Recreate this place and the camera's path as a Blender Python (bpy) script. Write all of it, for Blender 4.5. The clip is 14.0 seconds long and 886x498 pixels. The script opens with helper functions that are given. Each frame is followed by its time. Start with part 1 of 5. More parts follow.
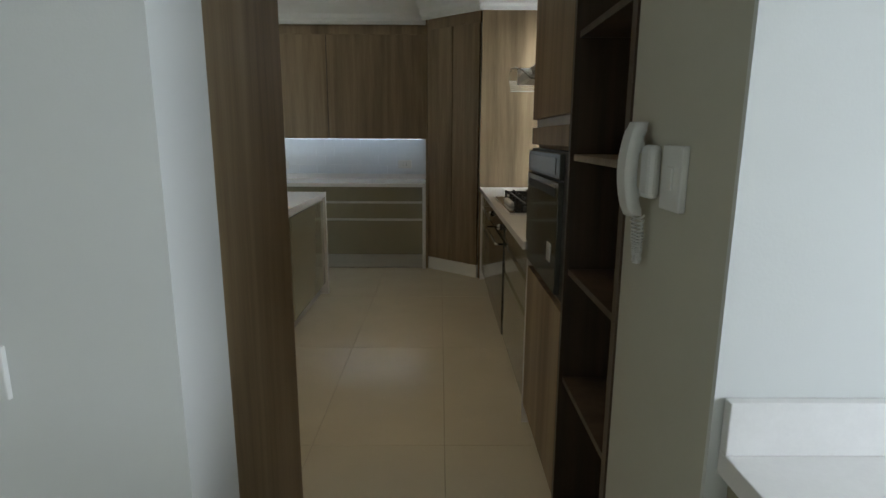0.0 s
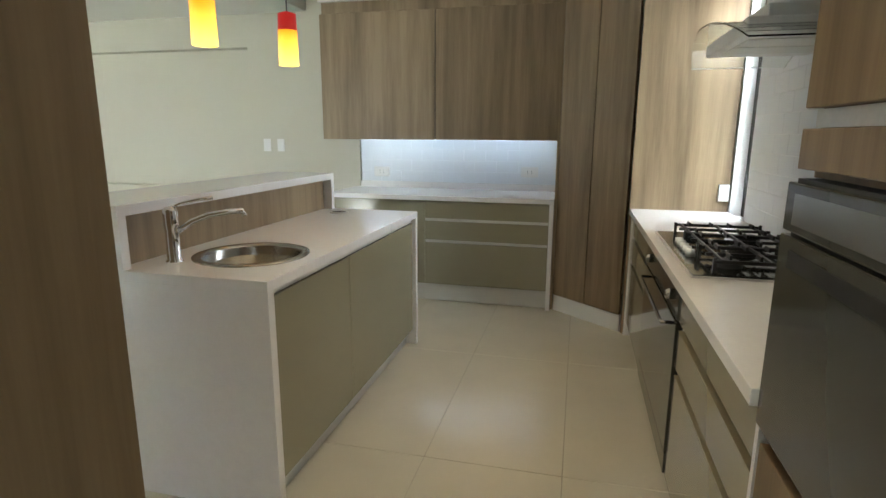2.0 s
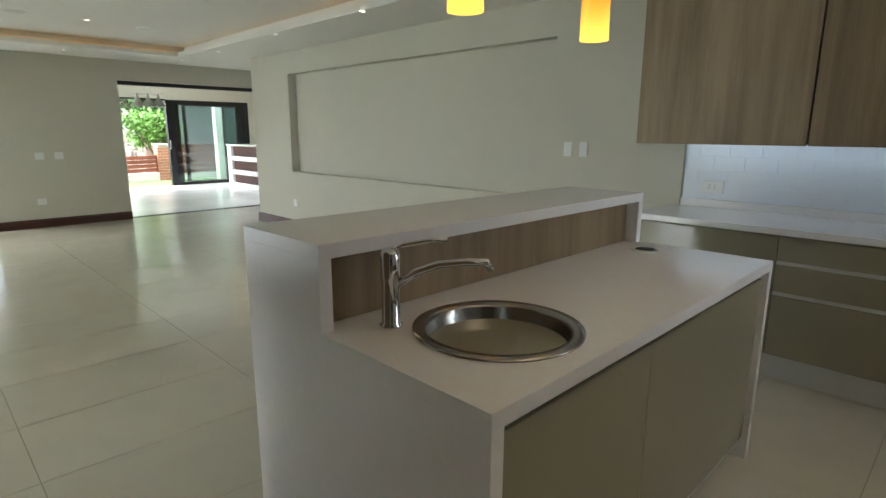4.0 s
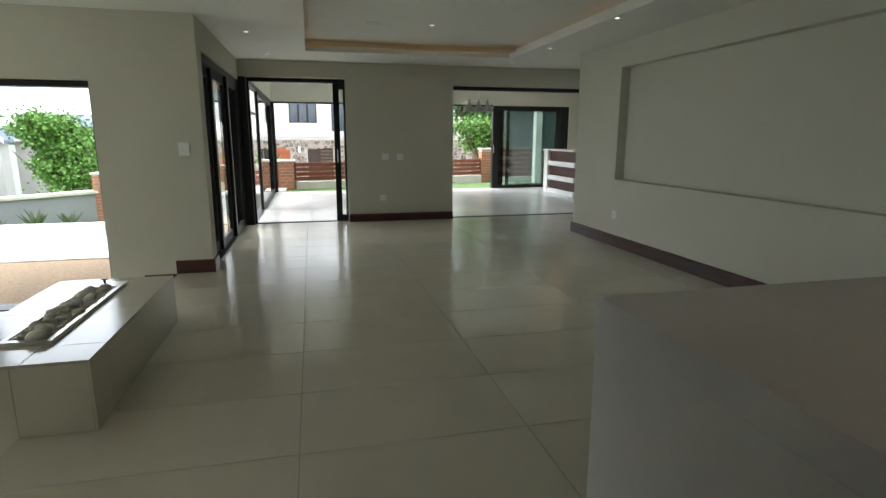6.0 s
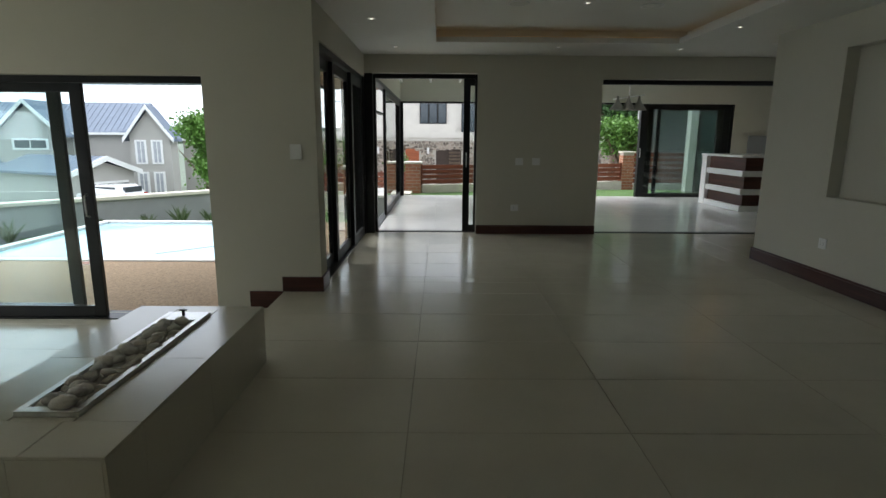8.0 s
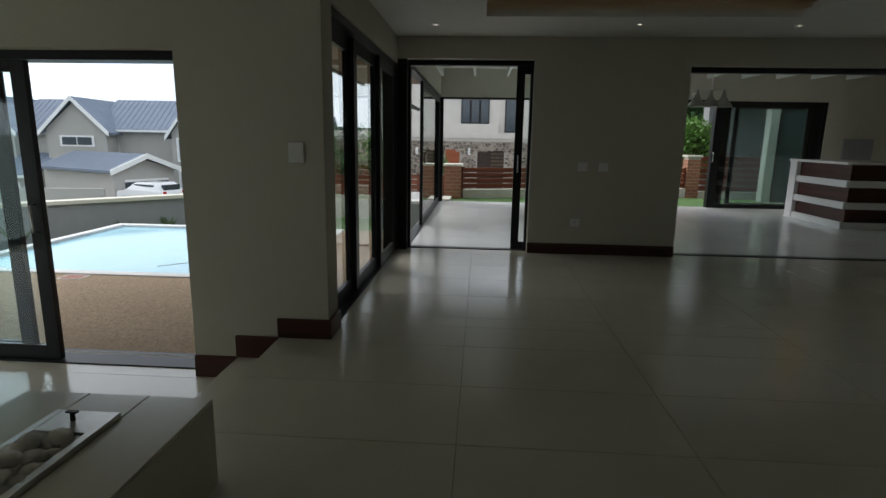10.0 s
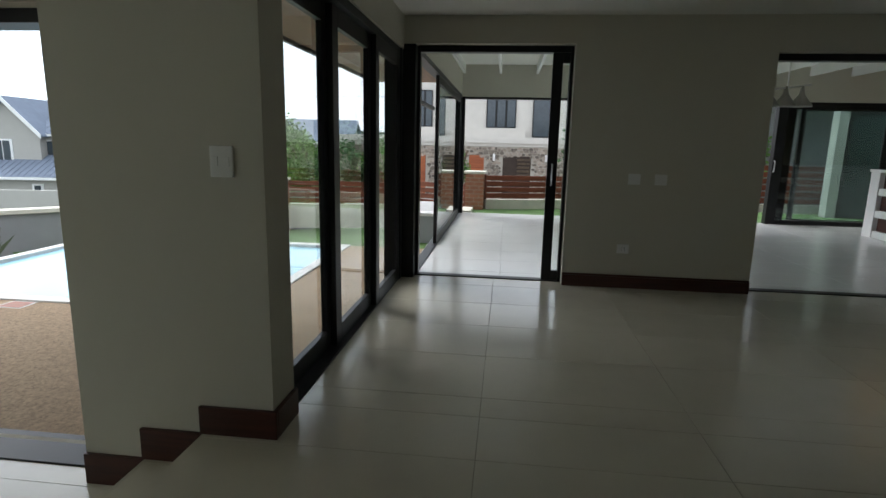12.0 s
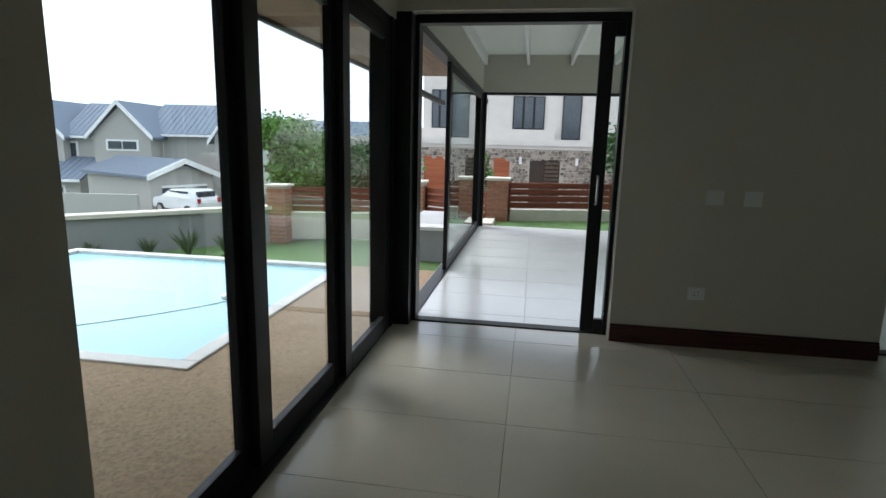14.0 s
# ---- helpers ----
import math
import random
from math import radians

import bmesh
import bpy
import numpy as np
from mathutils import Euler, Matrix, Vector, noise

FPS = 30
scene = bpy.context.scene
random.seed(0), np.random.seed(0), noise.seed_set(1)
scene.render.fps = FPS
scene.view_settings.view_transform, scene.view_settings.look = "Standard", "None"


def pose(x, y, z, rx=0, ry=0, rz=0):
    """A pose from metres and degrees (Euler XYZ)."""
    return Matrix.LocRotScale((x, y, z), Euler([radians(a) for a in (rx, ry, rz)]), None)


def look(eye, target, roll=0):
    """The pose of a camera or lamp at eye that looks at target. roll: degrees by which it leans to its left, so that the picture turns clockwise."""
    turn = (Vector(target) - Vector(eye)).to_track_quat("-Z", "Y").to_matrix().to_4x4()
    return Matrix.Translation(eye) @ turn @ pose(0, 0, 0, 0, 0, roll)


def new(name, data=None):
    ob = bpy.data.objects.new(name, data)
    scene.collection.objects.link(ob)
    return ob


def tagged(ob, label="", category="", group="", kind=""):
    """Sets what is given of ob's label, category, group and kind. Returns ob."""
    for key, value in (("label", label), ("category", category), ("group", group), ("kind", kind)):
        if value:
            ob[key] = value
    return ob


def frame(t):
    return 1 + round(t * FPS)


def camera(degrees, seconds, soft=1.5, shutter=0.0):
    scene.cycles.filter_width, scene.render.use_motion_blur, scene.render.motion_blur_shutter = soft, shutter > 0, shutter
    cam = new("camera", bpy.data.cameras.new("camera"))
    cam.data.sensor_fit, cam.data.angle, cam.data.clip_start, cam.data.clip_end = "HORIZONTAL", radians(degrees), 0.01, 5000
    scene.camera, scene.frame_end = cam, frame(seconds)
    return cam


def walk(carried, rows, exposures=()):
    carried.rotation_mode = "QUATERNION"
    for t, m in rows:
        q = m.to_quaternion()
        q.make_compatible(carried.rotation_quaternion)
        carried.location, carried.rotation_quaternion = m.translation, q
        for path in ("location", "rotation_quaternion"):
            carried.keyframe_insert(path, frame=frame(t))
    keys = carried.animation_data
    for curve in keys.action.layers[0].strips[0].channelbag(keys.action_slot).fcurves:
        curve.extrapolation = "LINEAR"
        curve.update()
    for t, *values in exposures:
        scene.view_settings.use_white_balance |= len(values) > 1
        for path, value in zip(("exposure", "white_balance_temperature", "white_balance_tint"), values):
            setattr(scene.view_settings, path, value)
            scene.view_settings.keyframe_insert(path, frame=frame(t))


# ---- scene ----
cam = camera(78.1, 14.0)
PATH = [
    (0, (0.55, -0.12, 1.361), (0.563, 1.839, 0.962), 0.3),
    (0.5, (0.586, 0.251, 1.363), (0.582, 2.209, 0.956), 0.2),
    (1, (0.611, 0.574, 1.369), (0.524, 2.53, 0.963), 0.2),
    (1.5, (0.612, 0.881, 1.392), (0.386, 2.826, 0.982), 0.2),
    (2, (0.571, 1.2, 1.392), (0.107, 3.102, 0.981), 0.3),
    (2.5, (0.495, 1.438, 1.422), (-0.213, 3.26, 1.0), 0.2),
    (3, (0.43, 1.672, 1.422), (-0.5, 3.392, 0.999), 0.3),
    (3.5, (0.306, 1.905, 1.405), (-0.869, 3.468, 0.985), 0.3),
    (4, (0.169, 2.067, 1.419), (-1.219, 3.445, 0.999), 0.2),
    (4.2, (0.113, 2.112, 1.418), (-1.356, 3.404, 1.002), 0.2),
    (6.3, (-0.911, 2.422, 1.35), (-2.842, 2.761, 0.952), 0.1),
    (6.5, (-1.005, 2.424, 1.349), (-2.946, 2.698, 0.952), 0.1),
    (7, (-1.226, 2.435, 1.356), (-3.179, 2.605, 0.961), 0.2),
    (7.5, (-1.514, 2.449, 1.361), (-3.472, 2.537, 0.964), 0.3),
    (8, (-1.83, 2.448, 1.367), (-3.791, 2.459, 0.97), 0.4),
    (8.2, (-1.975, 2.435, 1.373), (-3.933, 2.433, 0.965), 0.7),
    (10.5, (-3.465, 2.372, 1.341), (-5.422, 2.224, 0.956), 1.0),
    (11, (-3.784, 2.375, 1.34), (-5.74, 2.212, 0.959), 1.2),
    (11.5, (-4.102, 2.379, 1.338), (-6.056, 2.186, 0.959), 1.2),
    (12, (-4.43, 2.378, 1.34), (-6.382, 2.162, 0.96), 1.3),
    (12.5, (-4.786, 2.38, 1.334), (-6.736, 2.146, 0.956), 1.5),
    (13, (-5.149, 2.369, 1.345), (-7.097, 2.116, 0.968), 1.5),
    (13.5, (-5.516, 2.384, 1.353), (-7.46, 2.106, 0.975), 1.4),
    (14, (-5.847, 2.365, 1.355), (-7.787, 2.056, 0.98), 1.4),
]
EXPOSURES = [
    (0.0, 2.35, 6450, 10), (0.5, 2.55, 6450, 10), (1.0, 3.12, 6400, 10), (1.5, 3.35, 6400, 10), (2.0, 3.65, 6250, 10), (3.0, 3.4, 6250, 10), (4.2, 2.6, 6250, 10),
    (6.3, 1.42, 6300, 10), (7.5, 0.88, 6250, 10), (8.2, 0.52, 6250, 10), (10.3, -0.2, 6200, 10), (11.0, -0.08, 6150, 10), (12.0, 0.3, 6150, 10), (12.5, 0.7, 6100, 10), (13.0, 0.78, 6050, 10), (14.0, 0.35, 5950, 10)]
walk(cam, [(t, look(eye, target, roll)) for t, eye, target, roll in PATH], EXPOSURES)

# ---- sky, sun, lamps ----
world = bpy.data.worlds.new("overcast")
scene.world = world
world.use_nodes = True
wn, wl = world.node_tree.nodes, world.node_tree.links
wn.clear()
w_out = wn.new("ShaderNodeOutputWorld")
w_bg = wn.new("ShaderNodeBackground")
w_sky = wn.new("ShaderNodeTexSky")
w_sky.sky_type, w_sky.sun_disc = "NISHITA", False
w_sky.sun_elevation, w_sky.sun_rotation = radians(43), radians(202)
w_sky.air_density, w_sky.dust_density = 1.0, 4.0
w_hsv = wn.new("ShaderNodeHueSaturation")
w_hsv.inputs["Saturation"].default_value = 0.25
w_tc = wn.new("ShaderNodeTexCoord")
w_noise = wn.new("ShaderNodeTexNoise")
w_noise.inputs["Scale"].default_value, w_noise.inputs["Detail"].default_value = 3.5, 5
w_ramp = wn.new("ShaderNodeValToRGB")
w_ramp.color_ramp.elements[0].position, w_ramp.color_ramp.elements[0].color = 0.35, (8.6, 9.4, 10.4, 1)
w_ramp.color_ramp.elements[1].position, w_ramp.color_ramp.elements[1].color = 0.6, (12.6, 13.3, 14.1, 1)
w_mix = wn.new("ShaderNodeMixRGB")
w_mix.inputs["Fac"].default_value = 0.75
wl.new(w_sky.outputs[0], w_hsv.inputs["Color"])
wl.new(w_tc.outputs["Generated"], w_noise.inputs["Vector"])
wl.new(w_noise.outputs["Fac"], w_ramp.inputs[0])
wl.new(w_hsv.outputs[0], w_mix.inputs[1])
wl.new(w_ramp.outputs[0], w_mix.inputs[2])
wl.new(w_mix.outputs[0], w_bg.inputs["Color"])
w_bg.inputs["Strength"].default_value = 0.15
wl.new(w_bg.outputs[0], w_out.inputs["Surface"])

sun = new("sun", bpy.data.lights.new("sun", "SUN"))
sun.data.energy, sun.data.angle, sun.data.color = 2.3, radians(40), (1.0, 0.97, 0.93)
sun.matrix_world = look((0, 0, 20), (8, 20, 0))


def area_lamp(name, eye, target, w, h, power, color=(1, 1, 1)):
    ob = new(name, bpy.data.lights.new(name, "AREA"))
    ob.data.shape, ob.data.size, ob.data.size_y = "RECTANGLE", w, h
    ob.data.energy, ob.data.color = power, color
    ob.matrix_world = look(eye, target)
    return ob


# daylight in the slot window by the hob and in the scullery window
area_lamp("window_light_hob", (1.7, 4.91, 1.6), (0, 4.91, 1.3), 0.34, 1.3, 2.0, (0.93, 0.97, 1.0))
area_lamp("window_light_scullery", (2.95, -0.6, 1.5), (0, -0.4, 1.3), 1.6, 1.1, 8.0, (0.8, 0.9, 1.0))
# fill lamp for the lounge, in an opening added to the unseen south wall
area_lamp("added_light_lounge", (-4.05, -4.38, 0.8), (-4.05, 0, 0.6), 4.2, 2.0, 9, (0.9, 0.97, 1.0))


def spot(name, x, y, z, power, color=(1.0, 0.78, 0.48)):
    ob = new(name, bpy.data.lights.new(name, "SPOT"))
    ob.data.energy, ob.data.color, ob.data.spot_size, ob.data.spot_blend, ob.data.shadow_soft_size = power, color, radians(108), 1.0, 0.5
    ob.matrix_world = look((x, y, z), (x, y, 0))


for sx, sy, power in ((0.35, 2.2, 6.5), (0.25, 3.3, 5.5), (0.45, 4.3, 3.0)):
    spot("downlight_beam", sx, sy, 2.765, power)


# ---- materials ----
def material(name, color, rough=0.5, metal=0.0, var=0.08, scale=6.0, bump=0.0, bump_scale=60.0, stretch=(1, 1, 1), coat=0.0, spec=0.5, rvar=0.0, per_object=0.0, placed=False):
    m = bpy.data.materials.new(name)
    m.use_nodes = True
    n, l = m.node_tree.nodes, m.node_tree.links
    b = n["Principled BSDF"]
    b.inputs["Roughness"].default_value, b.inputs["Metallic"].default_value = rough, metal
    b.inputs["Specular IOR Level"].default_value = spec
    b.inputs["Coat Weight"].default_value, b.inputs["Coat Roughness"].default_value = coat, 0.08
    tc = n.new("ShaderNodeTexCoord")
    mp = n.new("ShaderNodeMapping")
    mp.inputs["Scale"].default_value = stretch
    l.new(n.new("ShaderNodeNewGeometry").outputs["Position"] if placed else tc.outputs["Object"], mp.inputs["Vector"])
    n1, n2 = n.new("ShaderNodeTexNoise"), n.new("ShaderNodeTexNoise")
    n1.inputs["Scale"].default_value, n1.inputs["Detail"].default_value = scale * 0.2, 3
    n2.inputs["Scale"].default_value, n2.inputs["Detail"].default_value = scale, 6
    l.new(mp.outputs[0], n1.inputs["Vector"]), l.new(mp.outputs[0], n2.inputs["Vector"])
    add = n.new("ShaderNodeMath")
    add.operation = "ADD"
    l.new(n1.outputs["Fac"], add.inputs[0]), l.new(n2.outputs["Fac"], add.inputs[1])
    last = add.outputs[0]
    if per_object:
        oi = n.new("ShaderNodeObjectInfo")
        ma = n.new("ShaderNodeMath")
        ma.operation = "MULTIPLY_ADD"
        ma.inputs[1].default_value = per_object
        l.new(oi.outputs["Random"], ma.inputs[0]), l.new(last, ma.inputs[2])
        last = ma.outputs[0]
    rng = n.new("ShaderNodeMapRange")
    rng.inputs["From Min"].default_value, rng.inputs["From Max"].default_value = 0.6, 1.4 + per_object
    rng.inputs["To Min"].default_value, rng.inputs["To Max"].default_value = 1 - var, 1 + var
    l.new(last, rng.inputs["Value"])
    mul = n.new("ShaderNodeMixRGB")
    mul.blend_type, mul.inputs["Fac"].default_value = "MULTIPLY", 1
    mul.inputs[1].default_value = (*color, 1)
    l.new(rng.outputs[0], mul.inputs[2])
    l.new(mul.outputs[0], b.inputs["Base Color"])
    if rvar:
        rr = n.new("ShaderNodeMapRange")
        rr.inputs["From Min"].default_value, rr.inputs["From Max"].default_value = 0.3, 0.7
        rr.inputs["To Min"].default_value, rr.inputs["To Max"].default_value = rough - rvar, rough + rvar
        l.new(n1.outputs["Fac"], rr.inputs["Value"]), l.new(rr.outputs[0], b.inputs["Roughness"])
    if bump:
        n3 = n.new("ShaderNodeTexNoise")
        n3.inputs["Scale"].default_value, n3.inputs["Detail"].default_value = bump_scale, 4
        l.new(mp.outputs[0], n3.inputs["Vector"])
        bp = n.new("ShaderNodeBump")
        bp.inputs["Strength"].default_value, bp.inputs["Distance"].default_value = bump, 0.01
        l.new(n3.outputs["Fac"], bp.inputs["Height"]), l.new(bp.outputs[0], b.inputs["Normal"])
    return m


def wood(name, dark, light, rough=0.45, grain=(26, 26, 1.2), per_object=0.6):
    """Laminate or timber with streaks along z of the object (grain gives the stretch)."""
    m = bpy.data.materials.new(name)
    m.use_nodes = True
    n, l = m.node_tree.nodes, m.node_tree.links
    b = n["Principled BSDF"]
    b.inputs["Roughness"].default_value = rough
    b.inputs["Specular IOR Level"].default_value = 0.35
    tc, oi = n.new("ShaderNodeTexCoord"), n.new("ShaderNodeObjectInfo")
    off = n.new("ShaderNodeVectorMath")
    off.operation = "MULTIPLY_ADD"
    l.new(oi.outputs["Random"], off.inputs[0])
    off.inputs[1].default_value = (7 * per_object, 5 * per_object, 3 * per_object)
    l.new(tc.outputs["Object"], off.inputs[2])
    mp = n.new("ShaderNodeMapping")
    mp.inputs["Scale"].default_value = grain
    l.new(off.outputs[0], mp.inputs["Vector"])
    a, c, f = (n.new("ShaderNodeTexNoise") for _ in range(3))
    a.inputs["Scale"].default_value, a.inputs["Detail"].default_value, a.inputs["Distortion"].default_value = 0.28, 4, 1.4
    c.inputs["Scale"].default_value, c.inputs["Detail"].default_value = 1.4, 6
    f.inputs["Scale"].default_value, f.inputs["Detail"].default_value = 9, 3
    for k in (a, c, f):
        l.new(mp.outputs[0], k.inputs["Vector"])
    s1, s2 = n.new("ShaderNodeMath"), n.new("ShaderNodeMath")
    s1.operation = s2.operation = "MULTIPLY_ADD"
    s1.inputs[1].default_value, s2.inputs[1].default_value = 0.45, 0.18
    l.new(c.outputs["Fac"], s1.inputs[0]), l.new(a.outputs["Fac"], s1.inputs[2])
    l.new(f.outputs["Fac"], s2.inputs[0]), l.new(s1.outputs[0], s2.inputs[2])
    r = n.new("ShaderNodeValToRGB")
    r.color_ramp.elements[0].position, r.color_ramp.elements[0].color = 0.58, (*dark, 1)
    r.color_ramp.elements[1].position, r.color_ramp.elements[1].color = 1.0, (*light, 1)
    l.new(s2.outputs[0], r.inputs[0]), l.new(r.outputs[0], b.inputs["Base Color"])
    bp = n.new("ShaderNodeBump")
    bp.inputs["Strength"].default_value, bp.inputs["Distance"].default_value = 0.12, 0.002
    l.new(f.outputs["Fac"], bp.inputs["Height"]), l.new(bp.outputs[0], b.inputs["Normal"])
    return m


def glowing(name, color, strength):
    m = bpy.data.materials.new(name)
    m.use_nodes = True
    b = m.node_tree.nodes["Principled BSDF"]
    b.inputs["Base Color"].default_value = (*color, 1)
    b.inputs["Emission Color"].default_value = (*color, 1)
    b.inputs["Emission Strength"].default_value = strength
    return m


def glass(name, tint=(1, 1, 1), rough=0.0):
    """A thin pane: clear, with real reflections."""
    m = bpy.data.materials.new(name)
    m.use_nodes = True
    n, l = m.node_tree.nodes, m.node_tree.links
    b = n["Principled BSDF"]
    b.inputs["Base Color"].default_value = (*tint, 1)
    b.inputs["Transmission Weight"].default_value = 1
    b.inputs["Roughness"].default_value = rough
    b.inputs["IOR"].default_value = 1.45
    return m


def shade_glass(name, low, high, strong, weak):
    """Lamp glass that glows most at its open lower end."""
    m = glowing(name, high, weak)
    n, l = m.node_tree.nodes, m.node_tree.links
    b = n["Principled BSDF"]
    sep, rmp, st = n.new("ShaderNodeSeparateXYZ"), n.new("ShaderNodeValToRGB"), n.new("ShaderNodeMapRange")
    l.new(n.new("ShaderNodeTexCoord").outputs["Generated"], sep.inputs[0])
    rmp.color_ramp.elements[0].color, rmp.color_ramp.elements[1].color = (*low, 1), (*high, 1)
    rmp.color_ramp.elements[0].position = 0.1
    st.inputs["To Min"].default_value, st.inputs["To Max"].default_value = strong, weak
    l.new(sep.outputs["Z"], rmp.inputs[0]), l.new(sep.outputs["Z"], st.inputs["Value"])
    l.new(rmp.outputs[0], b.inputs["Emission Color"]), l.new(rmp.outputs[0], b.inputs["Base Color"])
    l.new(st.outputs[0], b.inputs["Emission Strength"])
    return m


WALL = material("wall_paint", (0.53, 0.51, 0.425), 0.75, var=0.025, scale=3, bump=0.04, bump_scale=180)
WALL_COOL = material("white_wall_paint", (0.68, 0.69, 0.68), 0.7, var=0.025, scale=3, bump=0.04, bump_scale=180)
CEIL = material("ceiling_paint", (0.74, 0.73, 0.68), 0.85, var=0.02, scale=2)
WHITE = material("white_paint", (0.78, 0.78, 0.76), 0.5, var=0.03, scale=4)
TILE = material("porcelain_tile", (0.6, 0.565, 0.46), 0.19, var=0.07, scale=4, spec=1.0, rvar=0.04, per_object=0.15, placed=True)
# copy of TILE with the patio's strong daylight put into its colour
PATIO_TILE_DAYLIT = material("daylit_patio_tile", (0.8, 0.8, 0.78), 0.17, var=0.04, scale=4, spec=0.7, rvar=0.04, per_object=0.1, placed=True)
GROUT = material("grout", (0.4, 0.37, 0.3), 0.9, var=0.2, scale=20)
LAM = wood("oak_laminate", (0.15, 0.102, 0.056), (0.335, 0.247, 0.148), 0.45, grain=(13, 13, 0.8))
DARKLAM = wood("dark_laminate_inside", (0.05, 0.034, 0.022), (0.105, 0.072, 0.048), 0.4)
QUARTZ = material("white_quartz", (0.8, 0.785, 0.775), 0.17, var=0.03, scale=140, spec=0.5)
TAUPE = material("taupe_gloss", (0.27, 0.247, 0.165), 0.16, var=0.02, scale=3, coat=0.5)
CHANNEL = material("pale_channel", (0.6, 0.59, 0.54), 0.35, var=0.03)
KICK = material("brushed_kick", (0.52, 0.51, 0.47), 0.32, metal=0.2, var=0.05, scale=30, stretch=(0.1, 0.1, 1))
STEEL = material("brushed_steel", (0.66, 0.65, 0.63), 0.32, metal=1, var=0.08, scale=80)
CHROME = material("chrome", (0.8, 0.8, 0.8), 0.08, metal=1, var=0.02)
BLACKGLASS = material("black_glass", (0.02, 0.021, 0.018), 0.07, var=0.1, coat=0.3)
BLACK = material("black_iron", (0.015, 0.015, 0.015), 0.5, var=0.2, scale=50)
GREYGLASS = material("grey_oven_glass", (0.06, 0.06, 0.052), 0.1, var=0.05, spec=0.45)
ALU = material("charcoal_aluminium", (0.011, 0.011, 0.012), 0.4, var=0.1, scale=40, spec=0.3)
SINKSTEEL = material("sink_steel", (0.36, 0.35, 0.33), 0.24, metal=1, var=0.1, scale=60)
HOODSTEEL = material("pale_hood_steel", (0.72, 0.72, 0.7), 0.45, metal=0.2, var=0.05, scale=60)
SHADE = material("frosted_grey_shade", (0.3, 0.285, 0.25), 0.5, var=0.1)
SKIRT = wood("mahogany_skirting", (0.03, 0.011, 0.008), (0.08, 0.027, 0.019), 0.35, grain=(2, 2, 30))
PLASTIC = material("white_plastic", (0.72, 0.72, 0.7), 0.35, var=0.02)
SPLASH = material("glazed_white_tile", (0.7, 0.74, 0.78), 0.4, var=0.02, per_object=0.2)
STONE = material("river_pebble", (0.54, 0.51, 0.45), 0.7, var=0.3, scale=12, per_object=0.8, bump=0.2, bump_scale=30)
GLASS = glass("clear_glass", (0.93, 0.97, 0.95))
SEAGLASS = glass("green_tinted_glass", (0.84, 0.95, 0.95))
TINTED = glass("grey_tint_reflection_glass", (0.77, 0.85, 0.83))
RED = glowing("red_glass", (0.35, 0.008, 0.006), 0.06)
AMBER = shade_glass("amber_glass", (1.0, 0.62, 0.09), (1.0, 0.33, 0.004), 0.26, 0.1)
LEDW = glowing("lamp_white", (1.0, 0.9, 0.72), 2)
COVE = glowing("warm_strip", (1.0, 0.58, 0.16), 0.09)
LEDB = glowing("cool_strip", (0.7, 0.85, 1.0), 0.8)
AGG = material("exposed_aggregate", (0.33, 0.23, 0.14), 0.9, var=0.6, scale=210, bump=0.7, bump_scale=190)
POOLW = material("pool_water", (0.4, 0.67, 0.77), 0.08, var=0.04, scale=2, bump=0.05, bump_scale=6)
COPING = material("pale_coping", (0.66, 0.64, 0.62), 0.6, var=0.08, scale=10)
GARDENWALL = material("grey_garden_wall", (0.27, 0.27, 0.27), 0.85, var=0.08, scale=4, bump=0.1)
CREAM = material("cream_coping", (0.62, 0.58, 0.48), 0.8, var=0.1, scale=8)
GRASS = material("lawn_green", (0.085, 0.16, 0.04), 0.9, var=0.35, scale=14, bump=0.7, bump_scale=80)
BRICK = material("red_brick", (0.34, 0.15, 0.085), 0.85, var=0.25, scale=20, per_object=0.7, bump=0.3)
MORTAR = material("mortar", (0.42, 0.38, 0.32), 0.9, var=0.15, scale=30)
SLATWOOD = wood("red_timber_slat", (0.1, 0.025, 0.012), (0.24, 0.068, 0.032), 0.5, grain=(2, 1.0, 14))
RUSTDOOR = wood("orange_timber_door", (0.2, 0.05, 0.018), (0.34, 0.1, 0.035), 0.5, grain=(2, 1, 14))
RENDER = material("pale_house_render", (0.55, 0.515, 0.465), 0.9, var=0.07, scale=2)
GREYHOUSE = material("grey_house_render", (0.41, 0.395, 0.36), 0.9, var=0.05, scale=1.5)
ROOFM = material("blue_grey_roof_sheet", (0.17, 0.2, 0.25), 0.75, var=0.1, scale=3, spec=0.15)
PALEWIN = material("curtained_window", (0.4, 0.42, 0.44), 0.2, var=0.25, scale=9)
WINGGLASS = material("dark_door_glass", (0.03, 0.045, 0.045), 0.2, var=0.2, spec=0.25)
DARKWIN = material("far_window_glass", (0.05, 0.062, 0.072), 0.15, var=0.2)
LEAF = material("leaf_green", (0.1, 0.215, 0.03), 0.6, var=0.5, scale=3)
LEAF2 = material("dark_leaf_green", (0.04, 0.1, 0.022), 0.6, var=0.5, scale=3)
SAGE = material("grey_green_leaf", (0.12, 0.15, 0.085), 0.55, var=0.4, scale=14)
BOWLGLOW = glowing("lit_amber_glass", (1.0, 0.62, 0.2), 0.8)
GATE = material("dark_stained_timber", (0.035, 0.022, 0.015), 0.85, var=0.3, scale=9)
BARK = material("bark", (0.14, 0.1, 0.07), 0.9, var=0.3, scale=20)
CARPAINT = material("white_car_paint", (0.75, 0.75, 0.75), 0.2, var=0.01, coat=0.6)
